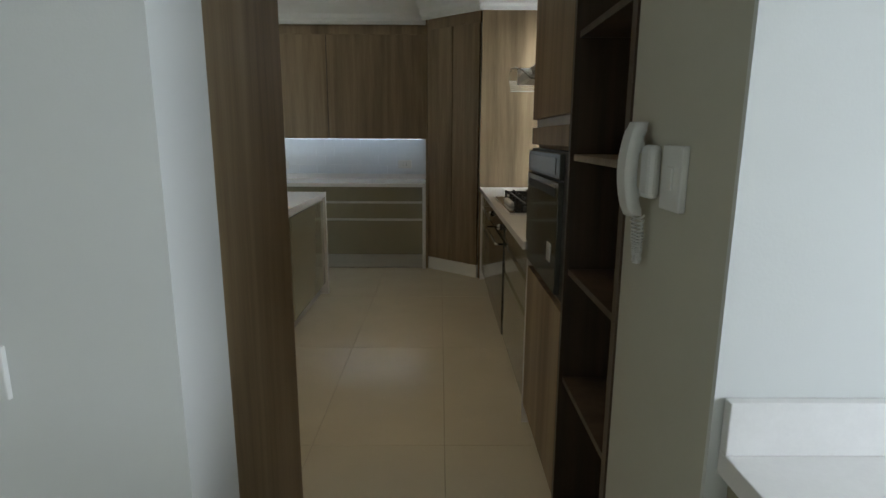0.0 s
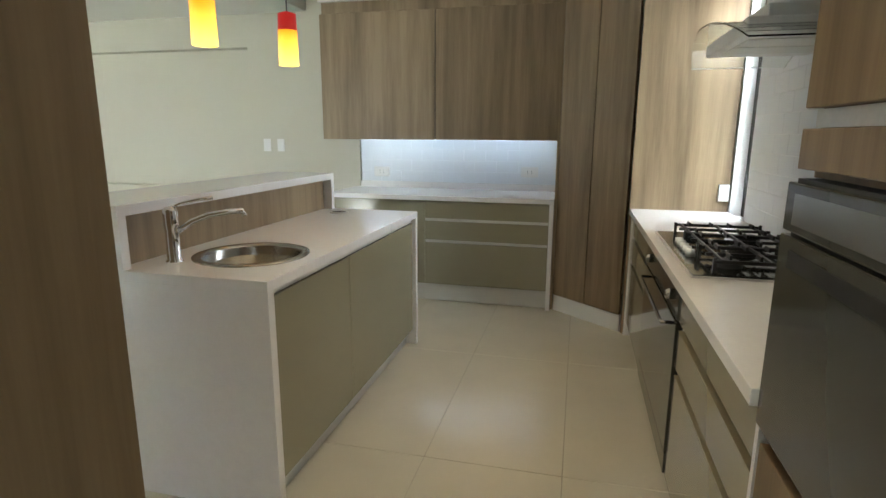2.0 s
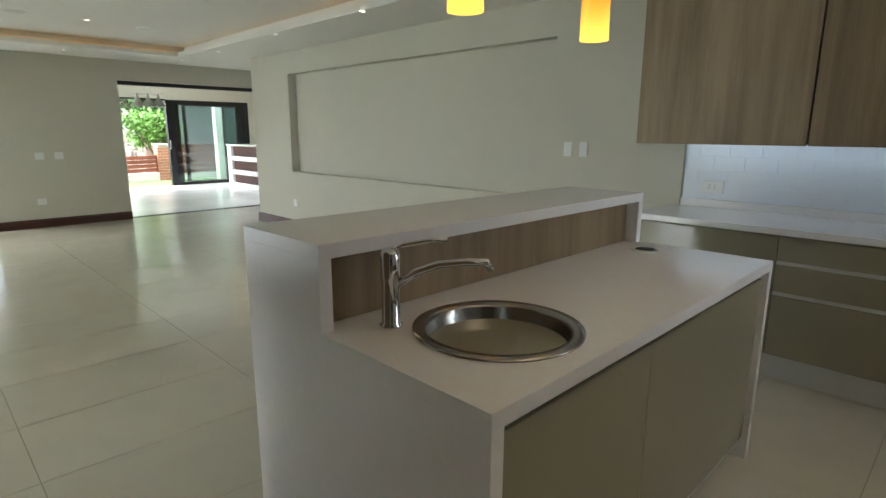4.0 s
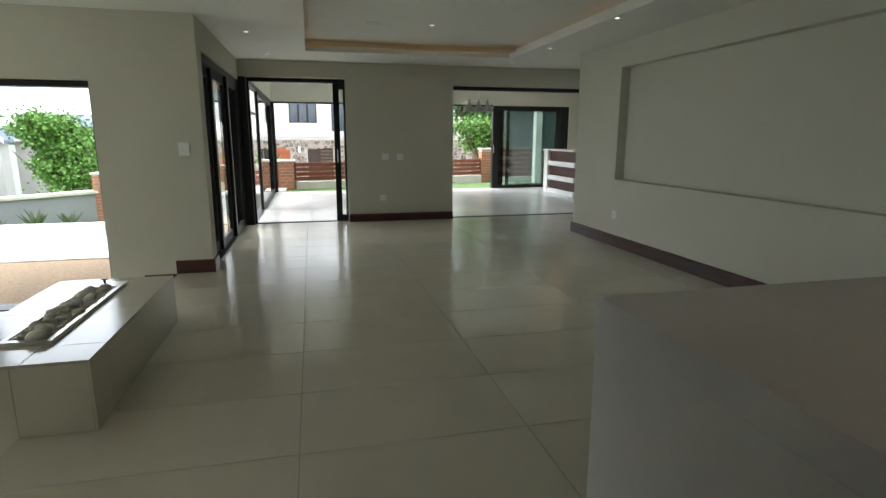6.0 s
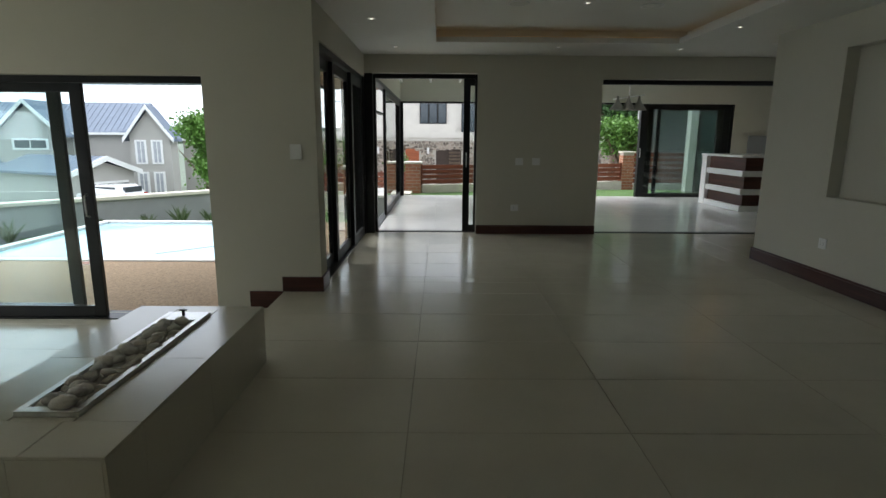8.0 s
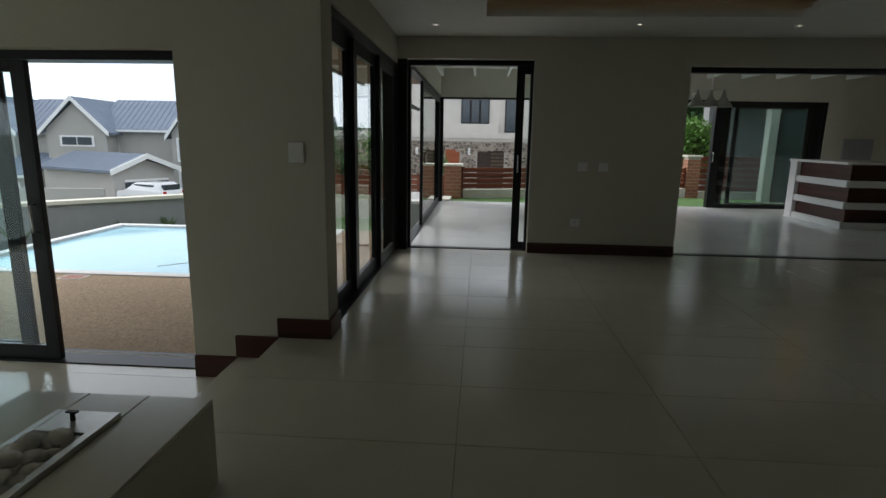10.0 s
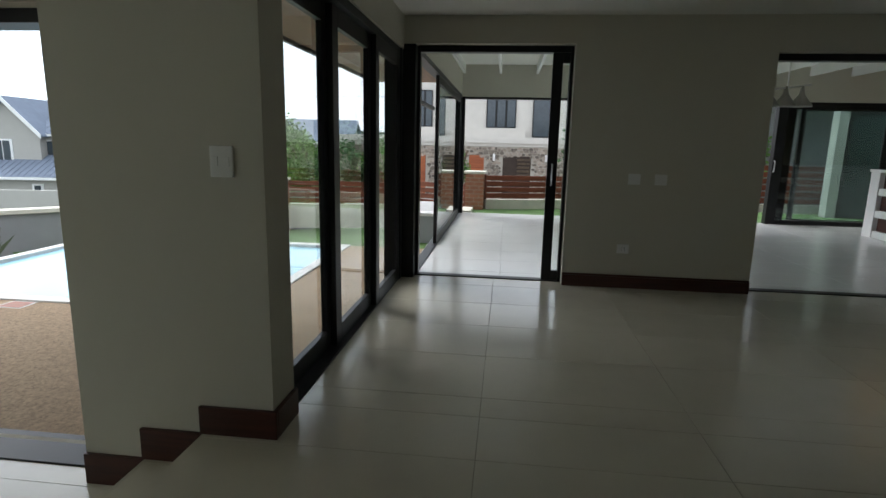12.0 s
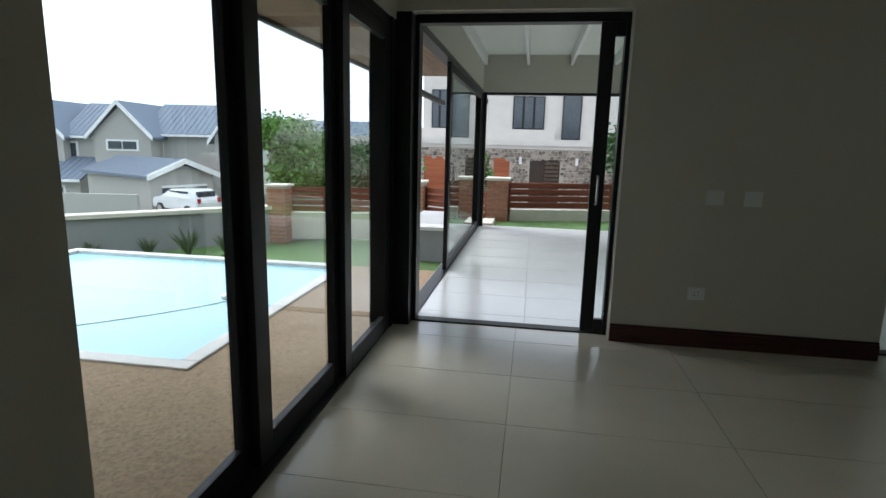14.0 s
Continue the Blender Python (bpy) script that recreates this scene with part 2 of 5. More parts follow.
TYRE = material("tyre_rubber", (0.02, 0.02, 0.02), 0.8, var=0.1)
TAIL = material("red_lamp_glass", (0.4, 0.02, 0.02), 0.2, var=0.05)
SOFFIT = wood("timber_soffit", (0.16, 0.07, 0.035), (0.3, 0.15, 0.08), 0.5, grain=(1.2, 20, 2))
HEDGE = material("far_hill_green", (0.1, 0.13, 0.09), 0.9, var=0.3, scale=0.3)


def stone_islands(name, color, spread):
    """Rough stone whose separate blocks differ in tone."""
    m = material(name, color, 0.9, var=0.3, scale=9, bump=0.5, bump_scale=20)
    n, l = m.node_tree.nodes, m.node_tree.links
    b = n["Principled BSDF"]
    old = b.inputs["Base Color"].links[0].from_socket
    mul, rng_ = n.new("ShaderNodeMixRGB"), n.new("ShaderNodeMapRange")
    mul.blend_type, mul.inputs["Fac"].default_value = "MULTIPLY", 1
    rng_.inputs["To Min"].default_value, rng_.inputs["To Max"].default_value = 1 - spread, 1 + spread
    l.new(n.new("ShaderNodeNewGeometry").outputs["Random Per Island"], rng_.inputs["Value"])
    l.new(old, mul.inputs[1]), l.new(rng_.outputs[0], mul.inputs[2]), l.new(mul.outputs[0], b.inputs["Base Color"])
    return m

RUBBLE = stone_islands("rubble_stone", (0.26, 0.215, 0.175), 0.6)


# ---- building helpers ----
def box(bm, x0, x1, y0, y1, z0, z1, bevel=0.0):
    m = Matrix.Translation(((x0 + x1) / 2, (y0 + y1) / 2, (z0 + z1) / 2)) @ Matrix.Diagonal((x1 - x0, y1 - y0, z1 - z0, 1))
    r = bmesh.ops.create_cube(bm, size=1, matrix=m)
    if bevel:
        edges = list({e for v in r["verts"] for e in v.link_edges})
        bmesh.ops.bevel(bm, geom=edges, offset=bevel, segments=2, affect="EDGES", profile=0.5)
    return bm


def cyl(bm, p, q, r0, r1=None, seg=20, caps=True):
    """A cylinder or cone from p to q."""
    p, q = Vector(p), Vector(q)
    d = q - p
    m = Matrix.Translation((p + q) / 2) @ d.to_track_quat("Z", "Y").to_matrix().to_4x4()
    bmesh.ops.create_cone(bm, cap_ends=caps, segments=seg, radius1=r0, radius2=r0 if r1 is None else r1, depth=d.length, matrix=m)
    return bm


def lathe(bm, profile, centre, seg=40):
    """A solid of revolution about z from (radius, height) pairs."""
    rings = []
    for r, z in profile:
        rings.append([bm.verts.new((centre[0] + r * math.cos(a), centre[1] + r * math.sin(a), centre[2] + z)) for a in (2 * math.pi * i / seg for i in range(seg))])
    for a, b in zip(rings, rings[1:]):
        for i in range(seg):
            bm.faces.new((a[i], a[(i + 1) % seg], b[(i + 1) % seg], b[i]))
    return bm


def tube(bm, points, r, seg=10):
    """A bent tube through points."""
    pts = [Vector(p) for p in points]
    rings = []
    for i, p in enumerate(pts):
        d = (pts[min(i + 1, len(pts) - 1)] - pts[max(i - 1, 0)]).normalized()
        rot = d.to_track_quat("Z", "Y").to_matrix()
        rings.append([bm.verts.new(p + rot @ Vector((r * math.cos(a), r * math.sin(a), 0))) for a in (2 * math.pi * k / seg for k in range(seg))])
    for a, b in zip(rings, rings[1:]):
        for i in range(seg):
            bm.faces.new((a[i], a[(i + 1) % seg], b[(i + 1) % seg], b[i]))
    bm.faces.new(rings[0][::-1]), bm.faces.new(rings[-1])
    return bm


def smooth(me, on):
    if on:
        for p in me.polygons:
            p.use_smooth = True


def part(name, bm, mat, parent, label="", round_=False):
    """Links a bmesh, in world coordinates, as one mesh under a thing or a part."""
    me = bpy.data.meshes.new(name)
    root = parent.matrix_world.translation.copy() if parent else Vector()
    p, off = parent, Vector()
    while p:
        off += p.location
        p = p.parent
    bmesh.ops.recalc_face_normals(bm, faces=bm.faces)
    centre = Vector()
    if bm.verts:
        lo = Vector([min(v.co[i] for v in bm.verts) for i in range(3)])
        hi = Vector([max(v.co[i] for v in bm.verts) for i in range(3)])
        centre = Vector(((lo.x + hi.x) / 2, (lo.y + hi.y) / 2, lo.z))
    bmesh.ops.translate(bm, verts=bm.verts, vec=-centre)
    bm.to_mesh(me)
    bm.free()
    me.materials.append(mat)
    smooth(me, round_)
    ob = new(name, me)
    ob.parent = parent
    ob.location = centre - off
    if label:
        ob["label"] = label
    return ob


def B(*args, bevel=0.0):
    return box(bmesh.new(), *args, bevel=bevel)


def boxes(*rows, bevel=0.0):
    bm = bmesh.new()
    for r in rows:
        box(bm, *r, bevel=bevel)
    return bm


def thing(name, at, label, category, group=""):
    ob = new(name)
    ob.location = at
    ob.empty_display_size = 0.1
    return tagged(ob, label, category, group)


def solid(name, bm, mat, label="", category="", group="", kind="", round_=False):
    return tagged(part(name, bm, mat, None, round_=round_), label, category, group, kind)


def setting(name, bm, mat, label="", category=""):
    return solid(name, bm, mat, label, category, kind="structure")

# ---- the shell ----
CEIL_Z, KITCHEN_Z, LOW_Z, STEP_Z = 2.5, 2.78, -0.312, -0.156
STEP_1, STEP_2 = 1.05, 0.75
FAR_X, GLASS_Y, NICHE_Y, COL_X = -9.745, 1.36, 6.13, -6.62

floor = setting("floor", boxes((-9.96, -6.96, 1.26, 8.2, -0.3, -0.003), (-6.96, -1.95, STEP_1, 8.2, -0.3, -0.003), (-1.95, 3.2, 0.8, 6.4, -0.3, -0.003), (-1.4, 3.2, -3.0, 0.8, -0.3, -0.003)), GROUT, "beige grout under large porcelain floor tiles", "floor")
patio_floor = setting("patio_floor", B(-15.25, -9.96, 1.37, 11.2, -0.3, -0.003), COPING, "tiled patio floor behind the sliding doors, lightened for daylight", "floor")
low_floor = setting("low_floor", B(-6.95, -1.2, -4.4, STEP_2, -0.6, LOW_Z - 0.003), GROUT, "sunken lounge floor of large porcelain tiles", "floor")
step_base = setting("steps", B(COL_X, -1.95, STEP_2 + 0.003, STEP_1, -0.6, STEP_Z - 0.003), GROUT, "tiled step down to the sunken lounge", "step")

# walls
wall_north = setting("wall_north", boxes(
    (-8.11, -7.02, NICHE_Y, 6.4, 0, CEIL_Z), (-7.02, -2.58, 6.25, 6.4, 0, CEIL_Z), (-7.02, -2.58, NICHE_Y, 6.25, 0, 0.845), (-7.02, -2.58, NICHE_Y, 6.25, 2.2, CEIL_Z),
    (-2.58, -1.45, NICHE_Y, 6.4, 0, KITCHEN_Z), (-1.45, 1.9, 6.17, 6.4, 0, KITCHEN_Z)), WALL, "cream wall with a long shallow niche", "wall")
wall_beyond = setting("wall_beyond", boxes((-8.11, -7.9, 6.4, 8.2, 0, CEIL_Z), (-10.06, -7.9, 8.2, 8.4, 0, CEIL_Z)), WALL, "cream wall of the corner behind the niche", "wall")
wall_west = setting("wall_west", boxes(
    (-10.05, FAR_X, 1.3, 1.5, 2.25, CEIL_Z), (-10.05, FAR_X, 1.5, 2.965, 2.255, CEIL_Z), (-10.05, FAR_X, 2.965, 4.71, 0, CEIL_Z), (-10.05, FAR_X, 4.71, 7.9, 2.195, CEIL_Z), (-10.05, FAR_X, 7.9, 8.2, 0, CEIL_Z)), WALL, "cream wall with two wide sliding door openings", "wall")
wall_glass = setting("wall_glass_side", boxes((-6.865, COL_X, 0.43, 1.38, -0.6, CEIL_Z), (-9.745, -6.865, 1.25, 1.38, 2.2, CEIL_Z)), WALL, "cream pier and lintel over the glass doors", "wall")
wall_low = setting("wall_low_lounge", boxes((-6.9, COL_X, -3.2, 0.43, 1.875, CEIL_Z), (-6.9, COL_X, -4.4, -3.2, -0.6, CEIL_Z), (-6.9, -6.2, -4.6, -4.4, -0.6, CEIL_Z), (-6.2, -1.9, -4.6, -4.4, 1.875, CEIL_Z), (-6.2, -1.9, -4.6, -4.4, -0.6, LOW_Z - 0.003), (-1.9, -1.4, -4.6, -4.4, -0.6, CEIL_Z), (-1.6, -1.4, -4.4, -3.0, -0.6, CEIL_Z)), WALL, "cream wall of the sunken lounge", "wall")
wall_mid = setting("wall_mid", boxes((-1.95, -1.4, 0.8, 1.07, -0.6, KITCHEN_Z), (-1.6, -1.4, -3.0, 0.8, -0.6, KITCHEN_Z)), WALL, "cream wall between kitchen and sunken lounge", "wall")
wall_entry = setting("wall_entry", B(-1.4, 0.07, 0.83, 1.055, 0, KITCHEN_Z), WALL_COOL, "pale wall beside the kitchen entrance", "wall")
# a thin skin keeps the wall end's daylit face in the paler paint
setting("wall_worktop", boxes((0.96, 1.1, 0.63, 0.64, 0, KITCHEN_Z), (1.1, 3.2, 0.63, 0.72, 0, KITCHEN_Z)), WALL_COOL, "pale wall behind the scullery worktop", "wall")
# same wall end; its shaded, warmly lit side is put into the darker paint
wall_return = setting("wall_return", B(0.96, 1.1, 0.64, 1.072, 0, KITCHEN_Z), WALL, "wall end with the intercom, toned darker for its shaded side", "wall")
wall_scullery = setting("wall_scullery", boxes((3.0, 3.2, -3.0, -1.5, 0, KITCHEN_Z), (3.0, 3.2, 0.3, 0.63, 0, KITCHEN_Z), (3.0, 3.2, -1.5, 0.3, 0, 0.95), (3.0, 3.2, -1.5, 0.3, 2.1, KITCHEN_Z), (-1.6, 3.2, -3.2, -3.0, 0, KITCHEN_Z)), WALL_COOL, "pale scullery wall behind the entrance", "wall")
wall_east = setting("wall_east", boxes((1.55, 1.75, 0.72, 4.72, 0, KITCHEN_Z), (1.55, 1.75, 4.72, 5.1, 0, 0.88), (1.55, 1.75, 5.1, 6.4, 0, KITCHEN_Z), (1.55, 1.75, 4.72, 5.1, 2.3, KITCHEN_Z)), WHITE, "white kitchen wall with a slot window", "wall")

# ceilings
RX0, RX1, RY0, RY1, LIP = -8.72, -2.4, 2.39, 5.3, 0.15
ceiling = setting("ceiling", boxes(
    (-10.06, RX0, 1.25, 8.4, CEIL_Z, 2.565), (RX0, RX1, 1.25, RY0, CEIL_Z, 2.565), (RX0, RX1, RY1, 6.4, CEIL_Z, 2.565), (RX1, -1.95, 1.25, 6.4, CEIL_Z, 2.565),
    (-10.06, RX0 - LIP, 1.25, 8.4, 2.565, 2.8), (RX0 - LIP, RX1 + LIP, 1.25, RY0 - LIP, 2.565, 2.8), (RX0 - LIP, RX1 + LIP, RY1 + LIP, 6.4, 2.565, 2.8), (RX1 + LIP, -1.95, 1.25, 6.4, 2.565, 2.8),
    (RX0 - LIP, RX1 + LIP, RY0 - LIP, RY1 + LIP, 2.66, 2.8), (-6.96, -1.95, -4.6, 1.25, CEIL_Z, CEIL_Z + 0.3)), CEIL, "white ceiling with a stepped rectangular recess", "ceiling")
ceiling_kitchen = setting("ceiling_kitchen", B(-1.95, 3.2, -3.2, 6.4, KITCHEN_Z, KITCHEN_Z + 0.1), CEIL, "white kitchen ceiling", "ceiling")
roof_slab = setting("roof_slab", B(-10.1, 3.4, -4.8, 8.6, 2.95, 3.1), CEIL, "flat roof over the house", "roof")
cove = solid("cove_light", boxes((RX0 - 0.1, RX1 + 0.1, RY1 + 0.07, RY1 + 0.09, 2.568, 2.58), (RX0 - 0.1, RX1 + 0.1, RY0 - 0.09, RY0 - 0.07, 2.568, 2.58), (RX0 - 0.09, RX0 - 0.07, RY0, RY1, 2.568, 2.58)), COVE, "warm light strip in the ceiling recess", "cove light")

# floor tiles, 0.6 by 1.2 m
GAP = 0.0012
tile_meshes = {}


def tile_piece(parent, name, x0, x1, y0, y1, z, mat):
    w, h = round(x1 - x0 - 2 * GAP, 4), round(y1 - y0 - 2 * GAP, 4)
    if w < 0.01 or h < 0.01:
        return
    key = (w, h, mat.name)
    if key not in tile_meshes:
        bm = bmesh.new()
        vs = [bm.verts.new(p) for p in ((0, 0, 0), (w, 0, 0), (w, h, 0), (0, h, 0))]
        ws = [bm.verts.new((v.co.x + (0.001 if v.co.x == 0 else -0.001), v.co.y + (0.001 if v.co.y == 0 else -0.001), 0.003)) for v in vs]
        bm.faces.new(ws)
        for i in range(4):
            bm.faces.new((vs[i], vs[(i + 1) % 4], ws[(i + 1) % 4], ws[i]))
        me = bpy.data.meshes.new("floor_tile")
        bm.to_mesh(me)
        bm.free()
        me.materials.append(mat)
        tile_meshes[key] = me
    ob = new(name, tile_meshes[key])
    ob.parent = parent
    off, p = Vector(), parent
    while p:
        off += p.location
        p = p.parent
    ob.location = Vector((x0 + GAP, y0 + GAP, z - 0.003)) - off


def pave(parent, x0, x1, rows, z, mat=None, start=-0.02, step=0.596, name="floor_tile"):
    k0 = math.floor((x0 - start) / step)
    while start + k0 * step < x1 - 0.01:
        a, b = max(x0, start + k0 * step), min(x1, start + (k0 + 1) * step)
        for c, d in zip(rows, rows[1:]):
            tile_piece(parent, name, a, b, c, d, z, mat or TILE)
        k0 += 1


# ---- glass doors ----
def frame_rect(bm, axis, a0, a1, z0, z1, c0, c1, w, head=None, foot=None):
    """A rectangular sash in the plane axis (x or y), between a0 and a1 along the wall, c0 to c1 through it."""
    head, foot = head or w, foot or w
    rows = [(a0, a0 + w, z0, z1), (a1 - w, a1, z0, z1), (a0 + w, a1 - w, z1 - head, z1), (a0 + w, a1 - w, z0, z0 + foot)]
    for p0, p1, q0, q1 in rows:
        if axis == "y":
            box(bm, p0, p1, c0, c1, q0, q1, 0.003)
        else:
            box(bm, c0, c1, p0, p1, q0, q1, 0.003)
    return bm


def pane(name, axis, a0, a1, z0, z1, c, parent, mat=None):
    bm = B(a0, a1, c - 0.003, c + 0.003, z0, z1) if axis == "y" else B(c - 0.003, c + 0.003, a0, a1, z0, z1)
    ob = part(name, bm, mat or GLASS, parent)
    ob.visible_shadow = False
    return ob


def sash(parent, axis, a0, a1, z0, z1, c, w=0.09, handle=None, side=1, mat=None, rail=None):
    """A sliding leaf: frame, pane and, where seen, a pull handle."""
    f = part("leaf_frame", frame_rect(bmesh.new(), axis, a0, a1, z0, z1, c - 0.022, c + 0.022, w, rail, rail), ALU, parent)
    pane("glass_pane", axis, a0 + w, a1 - w, z0 + (rail or w), z1 - (rail or w), c, f, mat)
    if handle is not None:
        bm = bmesh.new()
        o = 0.045 * side
        pts = [(0, 0.95), (o, 0.96), (o, 1.0), (o, 1.1), (o, 1.14), (0, 1.15)]
        pts = [(handle, c + 0.022 * side + d, z0 + h) if axis == "y" else (c + 0.022 * side + d, handle, z0 + h) for d, h in pts]
        part("pull_handle", tube(bm, pts, 0.008), STEEL, f, "grey metal pull handle", True)
    return f


def door_frame(name, axis, a0, a1, z0, z1, c0, c1, label, w=0.06):
    ob = solid(name, frame_rect(bmesh.new(), axis, a0, a1, z0, z1, c0, c1, w, head=0.06, foot=0.012), ALU, label, "sliding door", kind="structure")
    return ob


d_side = door_frame("sliding_door_1", "y", -9.66, -6.8, -0.003, 2.2, 1.22, 1.362, "charcoal aluminium three-leaf glass sliding door to the pool")
sash(d_side, "y", -7.82, -6.72, 0.012, 2.14, 1.25, 0.11)
sash(d_side, "y", -8.74, -7.765, 0.012, 2.14, 1.295, 0.115)
sash(d_side, "y", -9.64, -8.7, 0.012, 2.14, 1.338, 0.11)
solid("corner_post", boxes((-10.0, -9.66, 1.3, 1.372, 0, 2.25), (-9.9, FAR_X + 0.003, 1.372, 1.49, 0, 2.25)), ALU, "charcoal aluminium corner post", "post", kind="structure")
d_west = door_frame("sliding_door_2", "x", 1.49, 2.965, -0.003, 2.256, -9.96, -9.86, "open charcoal aluminium glass sliding door to the patio", 0.03)
sash(d_west, "x", 2.775, 3.9, 0.012, 2.2, -9.9, 0.095, 2.82, 1)
d_wide = door_frame("sliding_door_3", "x", 4.71, 7.9, -0.003, 2.195, -9.96, -9.86, "wide charcoal door track between lounge and patio", 0.03)
d_low = door_frame("sliding_door_4", "x", -3.2, 0.43, LOW_Z - 0.003, 1.875, -6.9, -6.72, "charcoal aluminium glass sliding door, half open, to the pool deck", 0.04)
sash(d_low, "x", -1.95, -0.68, LOW_Z + 0.012, 1.845, -6.78, 0.105, -0.73, 1, SEAGLASS)
sash(d_low, "x", -3.15, -0.92, LOW_Z + 0.012, 1.845, -6.84, 0.105, None, 1, SEAGLASS)
# unseen door in the added south opening, there for the fill lamp
d_south = door_frame("added_sliding_door", "y", -6.2, -1.9, LOW_Z - 0.003, 1.875, -4.58, -4.44, "unseen wide charcoal aluminium glass door, added to let light into the sunken lounge", 0.05)
for a0 in (-6.15, -4.75, -3.35):
    sash(d_south, "y", a0, a0 + 1.42, LOW_Z + 0.012, 1.845, -4.53, 0.09)

# skirting
solid("skirting_niche", boxes((-8.11, -1.6, NICHE_Y - 0.022, NICHE_Y, 0, 0.125), (-8.11, -1.6, NICHE_Y - 0.014, NICHE_Y, 0.125, 0.145), (-8.13, -8.11, NICHE_Y - 0.022, 6.4, 0, 0.14), bevel=0.003), SKIRT, "dark mahogany skirting along the niche wall", "skirting", kind="structure")
solid("skirting_pier", boxes((FAR_X, FAR_X + 0.022, 2.967, 4.708, 0, 0.11), (FAR_X, FAR_X + 0.014, 2.967, 4.708, 0.11, 0.128), bevel=0.003), SKIRT, "dark mahogany skirting on the wall between the doors", "skirting", kind="structure")
solid("skirting_steps", boxes(
    (COL_X, COL_X + 0.022, 1.03, 1.402, 0, 0.135), (COL_X, COL_X + 0.022, STEP_2 - 0.02, 1.03, STEP_Z, 0.0), (COL_X, COL_X + 0.022, 0.43, STEP_2 - 0.02, LOW_Z, STEP_Z), (-6.865, COL_X, 1.38, 1.402, 0, 0.135), bevel=0.003), SKIRT, "dark mahogany skirting stepping down beside the stairs", "skirting", kind="structure")


# ---- kitchen ----
def cabinet(name, at, label, group=""):
    return thing(name, at, label, "cabinet", group)


# tall oak unit by the entrance
tall = cabinet("tall_cabinet", (-0.4, 1.4, 0), "tall oak laminate cabinet beside the kitchen entrance")
part("side_panel", B(0.0, 0.035, 1.057, 1.733, 0, KITCHEN_Z, bevel=0.002), LAM, tall)
part("body", B(-1.9, -0.001, 1.072, 1.71, 0.1, 2.4), LAM, tall)
part("plinth", B(-1.88, -0.001, 1.072, 1.68, 0, 0.1), KICK, tall)
for i in range(3):
    part("door", B(-1.895 + 0.63 * i, -1.268 + 0.63 * i, 1.711, 1.732, 0.11, 2.38, bevel=0.002), LAM, tall)
part("filler_panel", B(-1.9, -0.001, 1.1, 1.725, 2.4, KITCHEN_Z), LAM, tall)

# island with raised bar
IX0, IXB, IX1, IY0, IY1 = -1.428, -1.012, -0.43, 2.793, 4.592
island = cabinet("kitchen_island", (-0.9, 3.7, 0), "kitchen island with taupe gloss doors and white quartz waterfall ends")
part("body", B(-1.4, -0.475, IY0 + 0.04, IY1 - 0.04, 0.1, 0.86), TAUPE, island)
part("plinth", B(-1.39, -0.5, IY0 + 0.04, IY1 - 0.04, 0, 0.1), KICK, island, "brushed grey plinth")
for a, b in ((IY0 + 0.043, 3.53), (3.534, IY1 - 0.043)):
    part("door", B(-0.474, -0.452, a, b, 0.105, 0.828, bevel=0.002), TAUPE, island)
part("finger_channel", B(-0.474, -0.46, IY0 + 0.043, IY1 - 0.043, 0.832, 0.858), CHANNEL, island, "pale recessed finger channel")
part("oak_upstand", B(-1.085, -1.068, IY0 + 0.045, IY1 - 0.045, 0.9, 1.095), LAM, island, "oak laminate upstand under the bar")
wt = thing("island_worktop", (-0.9, 3.7, 0.86), "white quartz island worktop with a raised breakfast bar", "worktop")


def worktop_with_hole(x0, x1, y0, y1, z0, z1, c, r, seg=48):
    """A slab with a round cut-out."""
    bm = bmesh.new()
    outer, inner = [], []
    for i in range(seg):
        a = 2 * math.pi * i / seg
        dx, dy = math.cos(a), math.sin(a)
        inner.append((c[0] + r * dx, c[1] + r * dy))
        k = min(((x1 - c[0]) / dx if dx > 1e-9 else (x0 - c[0]) / dx if dx < -1e-9 else 1e9), ((y1 - c[1]) / dy if dy > 1e-9 else (y0 - c[1]) / dy if dy < -1e-9 else 1e9))
        outer.append((c[0] + k * dx, c[1] + k * dy))
    for corner in ((x0, y0), (x1, y0), (x1, y1), (x0, y1)):
        j = min(range(seg), key=lambda i: (outer[i][0] - corner[0]) ** 2 + (outer[i][1] - corner[1]) ** 2)
        outer[j] = corner
    layers = []
    for z in (z0, z1):
        layers.append(([bm.verts.new((*p, z)) for p in outer], [bm.verts.new((*p, z)) for p in inner]))
    (ob, ib), (ot, it) = layers
    for i in range(seg):
        j = (i + 1) % seg
        bm.faces.new((ot[i], ot[j], it[j], it[i])), bm.faces.new((ob[j], ob[i], ib[i], ib[j]))
        bm.faces.new((ob[i], ob[j], ot[j], ot[i])), bm.faces.new((it[i], it[j], ib[j], ib[i]))
    return bm


SINK = (-0.72, 3.16)
part("slab", worktop_with_hole(-1.067, IX1, IY0, IY1, 0.8618, 0.9, SINK, 0.2), QUARTZ, wt)
for ya in (IY0, IY1 - 0.038):
    bm = bmesh.new()
    outline = [(IX0, 0), (IX1, 0), (IX1, 0.8615), (-1.067, 0.8615), (-1.067, 0.9), (IXB, 0.9), (IXB, 1.0965), (IX0, 1.0965)]
    ends = [[bm.verts.new((px, y, pz)) for px, pz in outline] for y in (ya, ya + 0.038)]
    for k in range(len(outline)):
        j = (k + 1) % len(outline)
        bm.faces.new((ends[0][k], ends[0][j], ends[1][j], ends[1][k]))
    bm.faces.new(ends[0]), bm.faces.new(ends[1][::-1])
    part("end_panel", bm, QUARTZ, wt)
